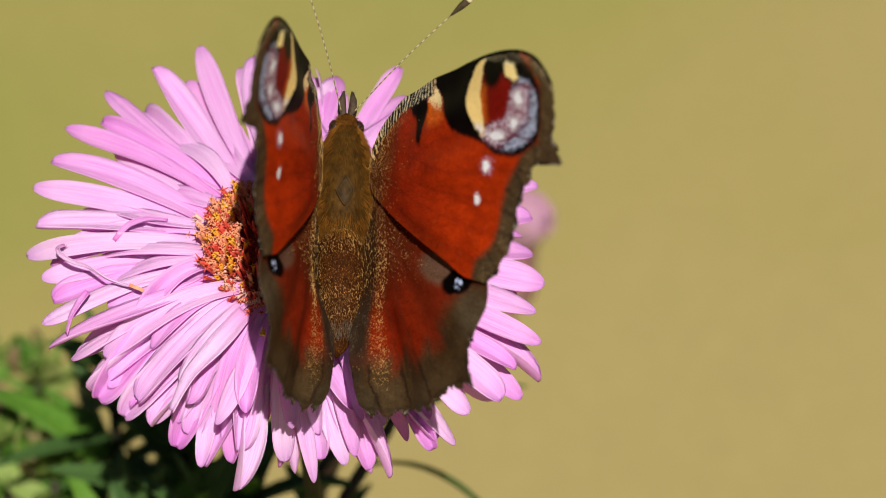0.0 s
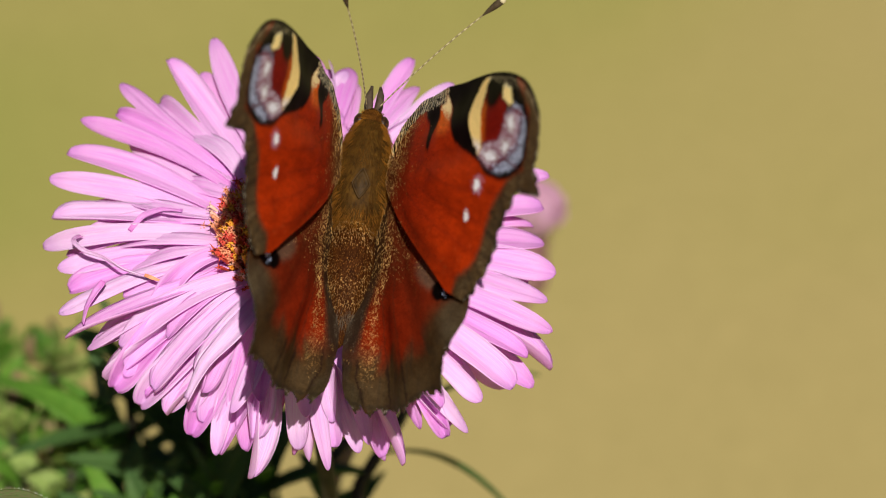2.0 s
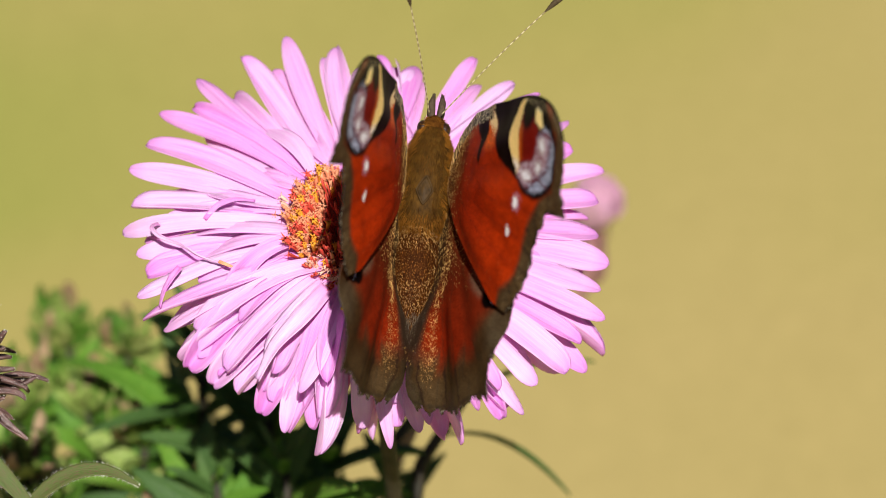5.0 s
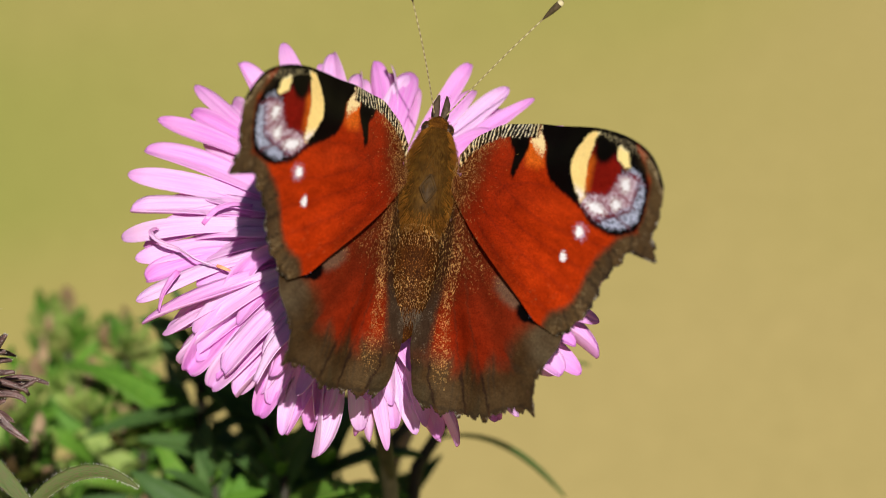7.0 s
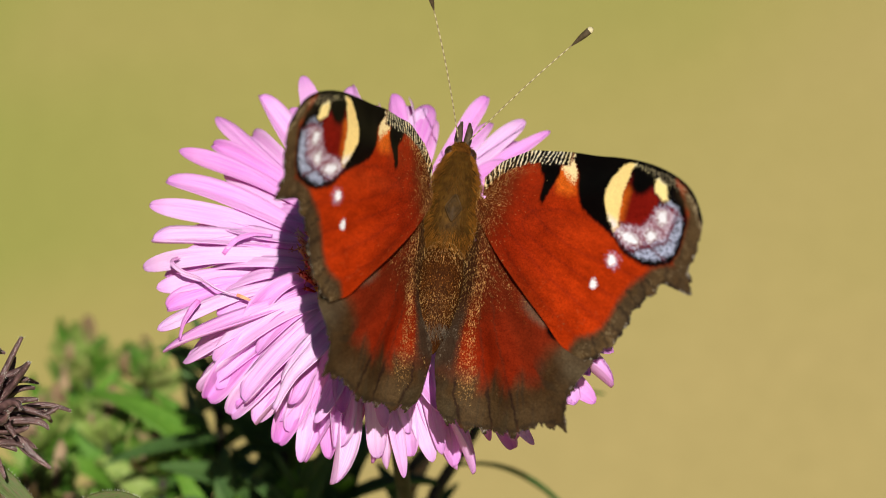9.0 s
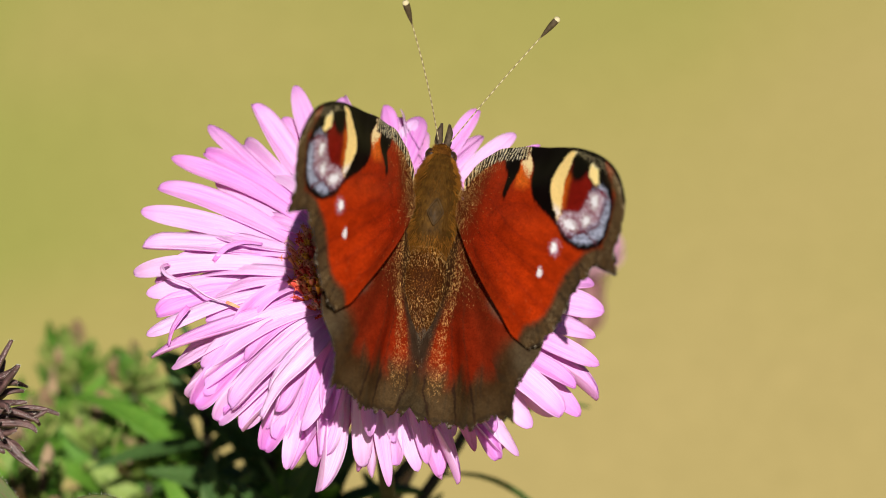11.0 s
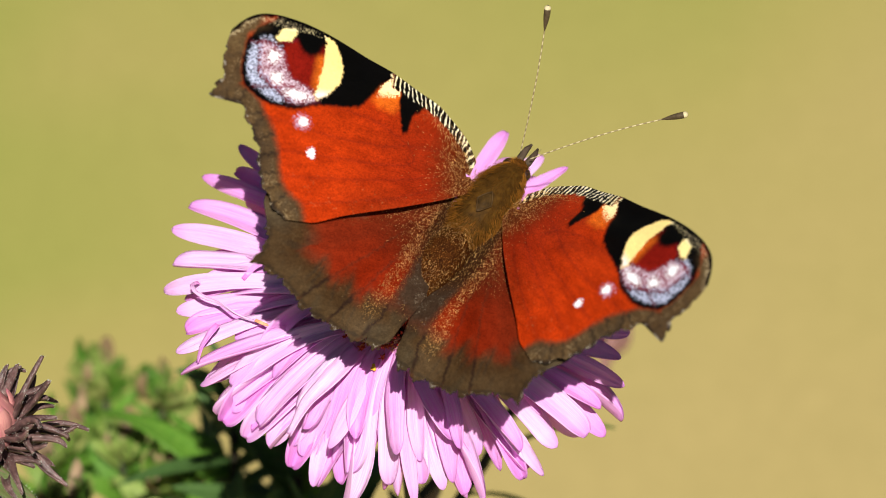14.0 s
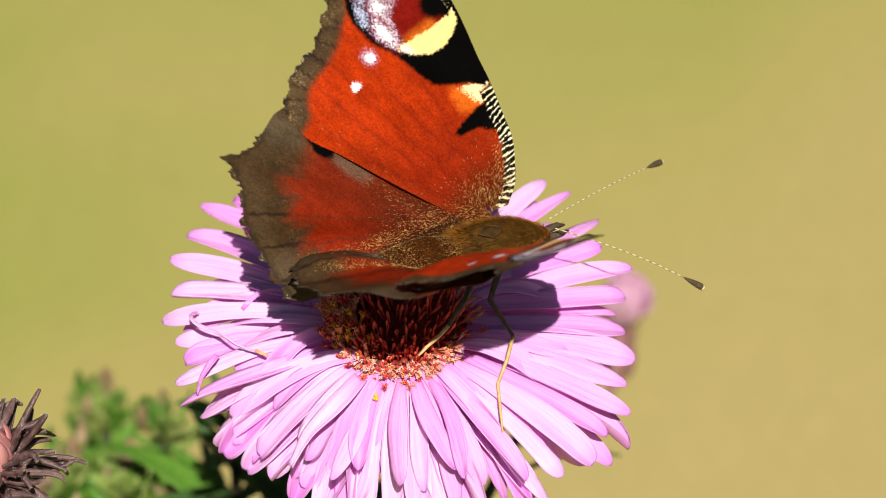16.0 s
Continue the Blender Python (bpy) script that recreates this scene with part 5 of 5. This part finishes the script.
        for i, p in enumerate(an.data.polygons):
            p.material_index = (1 if (i // 7) % 4 < 2 else 2) if i < 76 * 7 else (1 if 88 * 7 <= i < 90 * 7 else 0)
        flyer_parts["antenna", side] = an
        # walking legs
        for pts in (((1.3, 1.4, -0.8), (1.3, 2.4, -5.0), (2.6, 5.9, -6.6), (0.0, 9.1, -9.2), (-1.4, 13.4, -10.6)),
                    ((-1.5, 1.3, -0.9), (-2.6, 2.8, -3.0), (-4.2, 3.8, -5.4), (-6.0, 4.2, -7.6), (-7.0, 4.6, -8.2))):
            p = [Vector((a, side * b, c)) * MM for a, b, c in pts]
            v, f, u = tube(p[:3], [0.00036, 0.00030, 0.00022], 7)
            lg = mesh_object("leg", v, f, LEG_DARK, bf, "thin dark leg with a pale shin", uvs=u)
            v, f, u = tube([p[2], p[2].lerp(p[3], 0.5) + Vector((0.0002, 0, 0)), p[3], p[3].lerp(p[4], 0.6), p[4]], [0.00020, 0.00019, 0.00017, 0.00015, 0.00008], 7)
            mesh_object("shin", v, f, LEG_PALE, lg, "cream shin and foot", uvs=u)
    return bf, flyer_parts


def HIND_BULGE(u, v):
    d, t = line_distance(u, v, HIND_INNER)
    return 0.5 * np.sin(np.clip(np.hypot(u, v) / 24, 0, 1) * math.pi) - 0.3 - 0.7 * step(v, -7.0, -1.0) * step(np.hypot(u, v), 3, 9) + 1.9 * step(5.5 - d, 0, 5.5) * step(0.62 - t, 0, 0.5)


def FORE_BULGE(u, v):
    return 0.8 * np.sin(np.clip(u / 30, 0, 1.2) * math.pi) + 0.18 * (v - 6) * (np.clip(u, 0, 40) / 31) ** 2


build_ground()
FLOWER = build_flower()
build_pollen(FLOWER, -2.0, -9.2)
build_plants()
build_far_flower()
BUTTERFLY, FLYER_PARTS = build_butterfly()
cam.data.dof.use_dof = True
cam.data.dof.focus_object = BUTTERFLY
cam.data.dof.aperture_fstop = 34.0

REST = Matrix((BACK, Vector((-1, 0, 0)), AXIS)).transposed().to_4x4()


def motions():
    """The butterfly turns on the flower, opens and closes its wings and moves its antennae."""
    rows = (  # seconds; place in mm; yaw, pitch, roll; flap left, right; sweep left, right; twist left, right
        (0, 5.0, -1.2, 7.2, -2.9, -14.1, 2.9, 77.8, 65.6, -20.5, -22.3, -0.3, -2.4),
        (0.5, 4.8, -1.7, 7.7, -2.4, -12.4, 1.4, 81.0, 69.6, -21.0, -23.1, 1.1, -2.9),
        (1, 5.6, -2.1, 7.9, -10.0, -12.2, 4.1, 73.7, 62.9, -23.6, -25.2, 1.8, -3.6),
        (1.2, 5.4, -3.0, 7.9, -10.0, -13.6, 2.6, 72.4, 60.5, -21.7, -24.0, 4.2, -3.3),
        (1.5, 5.5, -2.1, 7.4, -8.8, -10.9, 2.7, 76.8, 66.0, -24.5, -26.9, 1.4, -2.3),
        (2, 5.4, -2.5, 7.9, -9.1, -13.6, 2.5, 76.5, 67.1, -23.7, -26.2, 1.5, -1.7),
        (2.2, 5.8, -4.4, 8.8, -13.3, -15.2, 6.2, 65.0, 58.5, -23.1, -24.4, 5.7, -4.4),
        (2.5, 5.9, -3.1, 8.3, -17.4, -10.3, 8.7, 65.0, 57.9, -27.5, -27.2, 4.4, -4.2),
        (3, 5.9, -4.0, 7.8, -14.1, -12.8, 6.9, 65.7, 59.3, -26.3, -28.0, 2.4, -2.7),
        (3.5, 5.6, -4.4, 7.4, -10.2, -14.1, 2.2, 76.1, 68.0, -25.5, -28.6, -0.0, -1.1),
        (4, 5.6, -3.8, 7.5, -8.8, -15.5, 0.7, 78.5, 69.4, -24.8, -28.2, 0.2, -0.9),
        (4.5, 5.4, -3.4, 7.2, -9.1, -17.1, 1.9, 81.9, 72.2, -23.7, -26.1, 2.6, -1.9),
        (4.7, 5.4, -3.4, 7.3, -7.9, -17.0, 1.9, 82.5, 72.3, -23.6, -26.2, 3.0, -1.4),
        (7, 6.0, -2.5, 7.2, -9.7, -15.3, 5.4, 61.6, 54.9, -28.2, -29.5, 0.8, -4.3),
        (7.2, 5.6, -1.7, 7.8, -6.5, -19.4, 4.8, 61.0, 55.4, -25.2, -26.5, 4.0, -4.9),
        (7.5, 6.7, -1.5, 8.4, -8.2, -9.3, 13.5, 62.6, 55.8, -31.6, -30.6, 2.0, -5.8),
        (8, 6.5, -2.1, 7.8, -9.6, -10.1, 12.6, 61.5, 57.8, -31.8, -30.7, 3.0, -6.0),
        (8.5, 6.4, -2.2, 7.7, -9.8, -9.8, 10.8, 63.2, 57.6, -32.0, -30.9, 3.1, -7.1),
        (9, 6.6, -1.9, 7.8, -9.0, -10.1, 7.5, 61.3, 51.2, -33.7, -34.4, 0.7, -6.8),
        (9.2, 6.3, -2.0, 7.9, -10.8, -9.8, 10.8, 60.6, 54.5, -34.0, -32.3, 2.0, -6.5),
        (11.3, 5.9, 0.2, 7.5, -6.6, -13.3, 7.2, 66.8, 66.8, -31.7, -33.3, 4.8, 1.2),
        (11.5, 5.9, 0.4, 7.6, -6.7, -12.2, 7.1, 66.3, 65.5, -31.8, -33.7, 5.0, 1.5),
        (12, 6.9, 0.5, 8.1, -9.3, -7.8, 8.5, 56.8, 54.0, -35.5, -38.2, 4.1, 1.2),
        (12.2, 7.1, 0.9, 7.9, -10.5, -10.7, 7.4, 51.6, 47.4, -33.9, -37.3, 5.8, -0.3),
        (12.5, 7.3, 0.4, 8.2, -10.1, -6.3, 8.5, 45.0, 42.7, -36.8, -41.5, 5.4, 0.5),
        (13, 6.7, 0.1, 8.4, -14.5, -8.5, 6.9, 46.1, 53.1, -36.2, -37.7, 5.3, 1.6),
        (13.5, 6.8, 0.2, 8.7, -16.0, -7.4, 8.0, 40.4, 47.1, -37.6, -38.8, 6.1, 0.6),
        (14, 7.9, 1.4, 9.3, -32.4, 2.1, 11.5, 38.5, 44.8, -41.0, -33.7, 8.5, -3.5),
        (14.5, 7.2, 0.3, 9.0, -27.2, 4.9, 10.5, 18.6, 17.9, -43.5, -40.2, 0.5, -9.8),
        (14.8, 7.9, 1.2, 9.1, -31.5, 4.1, 12.6, 24.5, 30.8, -43.0, -36.5, 3.5, -7.5),
        (15, 8.4, 2.1, 9.5, -32.3, 8.7, 12.0, 41.1, 48.6, -39.7, -34.6, 7.2, -3.6),
        (15.2, 8.6, 2.1, 9.3, -36.0, 9.6, 10.8, 26.0, 23.0, -42.5, -35.0, 7.2, -5.0),
        (15.4, 8.9, 2.1, 9.0, -40.0, 10.8, 9.0, 27.5, 23.0, -43.8, -32.5, 9.0, -5.4),
        (15.5, 9.3, 2.0, 8.7, -47.5, 12.0, 6.6, 36.4, 36.1, -43.9, -30.9, 11.1, -5.4),
        (15.8, 7.1, 0.8, 9.9, -58.8, 4.2, 1.6, 44.9, 44.4, -43.6, -28.1, -2.9, 0.1),
        (16, 8.0, -1.1, 9.9, -59.7, 19.1, 3.8, 49.4, 57.0, -42.3, -43.7, -14.1, 4.5),
    )
    body, wings = [], {k: [] for k in FLYER_PARTS}
    for t, x, y, z, yaw, pitch, roll, fl, fr, sl, sr, tl, tr in rows:
        turn = Matrix.Rotation(radians(yaw), 4, "Z") @ Matrix.Rotation(radians(pitch), 4, "Y") @ Matrix.Rotation(radians(roll), 4, "X")
        body.append((t, Matrix.Translation(CENTRE + Vector((x, y, z)) * MM) @ REST @ turn))
        for side, f, s, w in ((1, fl, sl, tl), (-1, fr, sr, tr)):
            wings["fore", side].append((t, wing_pose(FORE_HINGE, side, f, s, w)))
            end = min(1, max(0, (t - 15.5) / 0.3))       # at the last turn the hindwings bend away from the forewings
            back = -5.0 * end if side > 0 else 6.5 * min(1, max(0, (t - 13.5) / 0.5)) - 11.5 * min(1, max(0, (t - 15.7) / 0.3))
            wings["hind", side].append((t, wing_pose(HIND_HINGE, side, f - (0.6 + 3.6 * end if side > 0 else 1.0 + 1.6 * min(1, max(0, (t - 13.5) / 0.5))), -30 + 0.6 * (s + 20) + back, max(w, -8) + (-4 if side > 0 else 4) * end)))
    for t, az, el, az2, el2 in (
            (0, 33, 59, -58, 51), (0.5, 35, 62, -57.5, 46.6), (1, 36, 67, -60, 51), (1.5, 37, 69, -58.6, 49), (2, 41, 74, -56.4, 47), (2.5, 45, 72, -52, 38.6),
            (3, 36, 64, -50, 37), (3.5, 25, 62, -49, 36), (4, 22, 63.6, -49, 34), (4.5, 25, 64.5, -46, 33), (7, 34.5, 60.5, -45, 44), (7.5, 46.5, 48, -40, 48),
            (8, 47, 51, -46, 57), (8.5, 46, 55, -43.4, 49.4), (9, 35, 52, -47.7, 44), (9.2, 38, 46.3, -43.7, 49.3), (11.3, 39, 55.5, -38, 42), (11.5, 35, 48, -39, 43),
            (12, 39, 52, -45.7, 50), (12.5, 36.5, 51, -51, 50.4), (13, 41, 59.4, -44, 44.7), (13.5, 36.4, 51.5, -41.3, 43.4), (14, 42, 65, -54, 39), (14.5, 48, 66, -61.4, 44.7),
            (14.8, 57, 69, -60, 47), (15.0, 42, 28, -44, 8), (15.2, 43.5, -10.6, -34.3, -10.4), (15.5, 27, -10.5, -41.6, -7), (15.7, 30.7, 0, -31, -7), (16, 12, 1.6, -34, -7.3)):
        for side, a, e in ((1, az, el), (-1, az2, el2)):
            wings["antenna", side].append((t, Matrix.Translation(Vector((7.0, side * 0.6, 2.0)) * MM) @ Matrix.Rotation(radians(a), 4, "Z") @ Matrix.Rotation(radians(-e), 4, "Y")))
    walk(BUTTERFLY, body)
    for key, r in wings.items():
        walk(FLYER_PARTS[key], r)


motions()
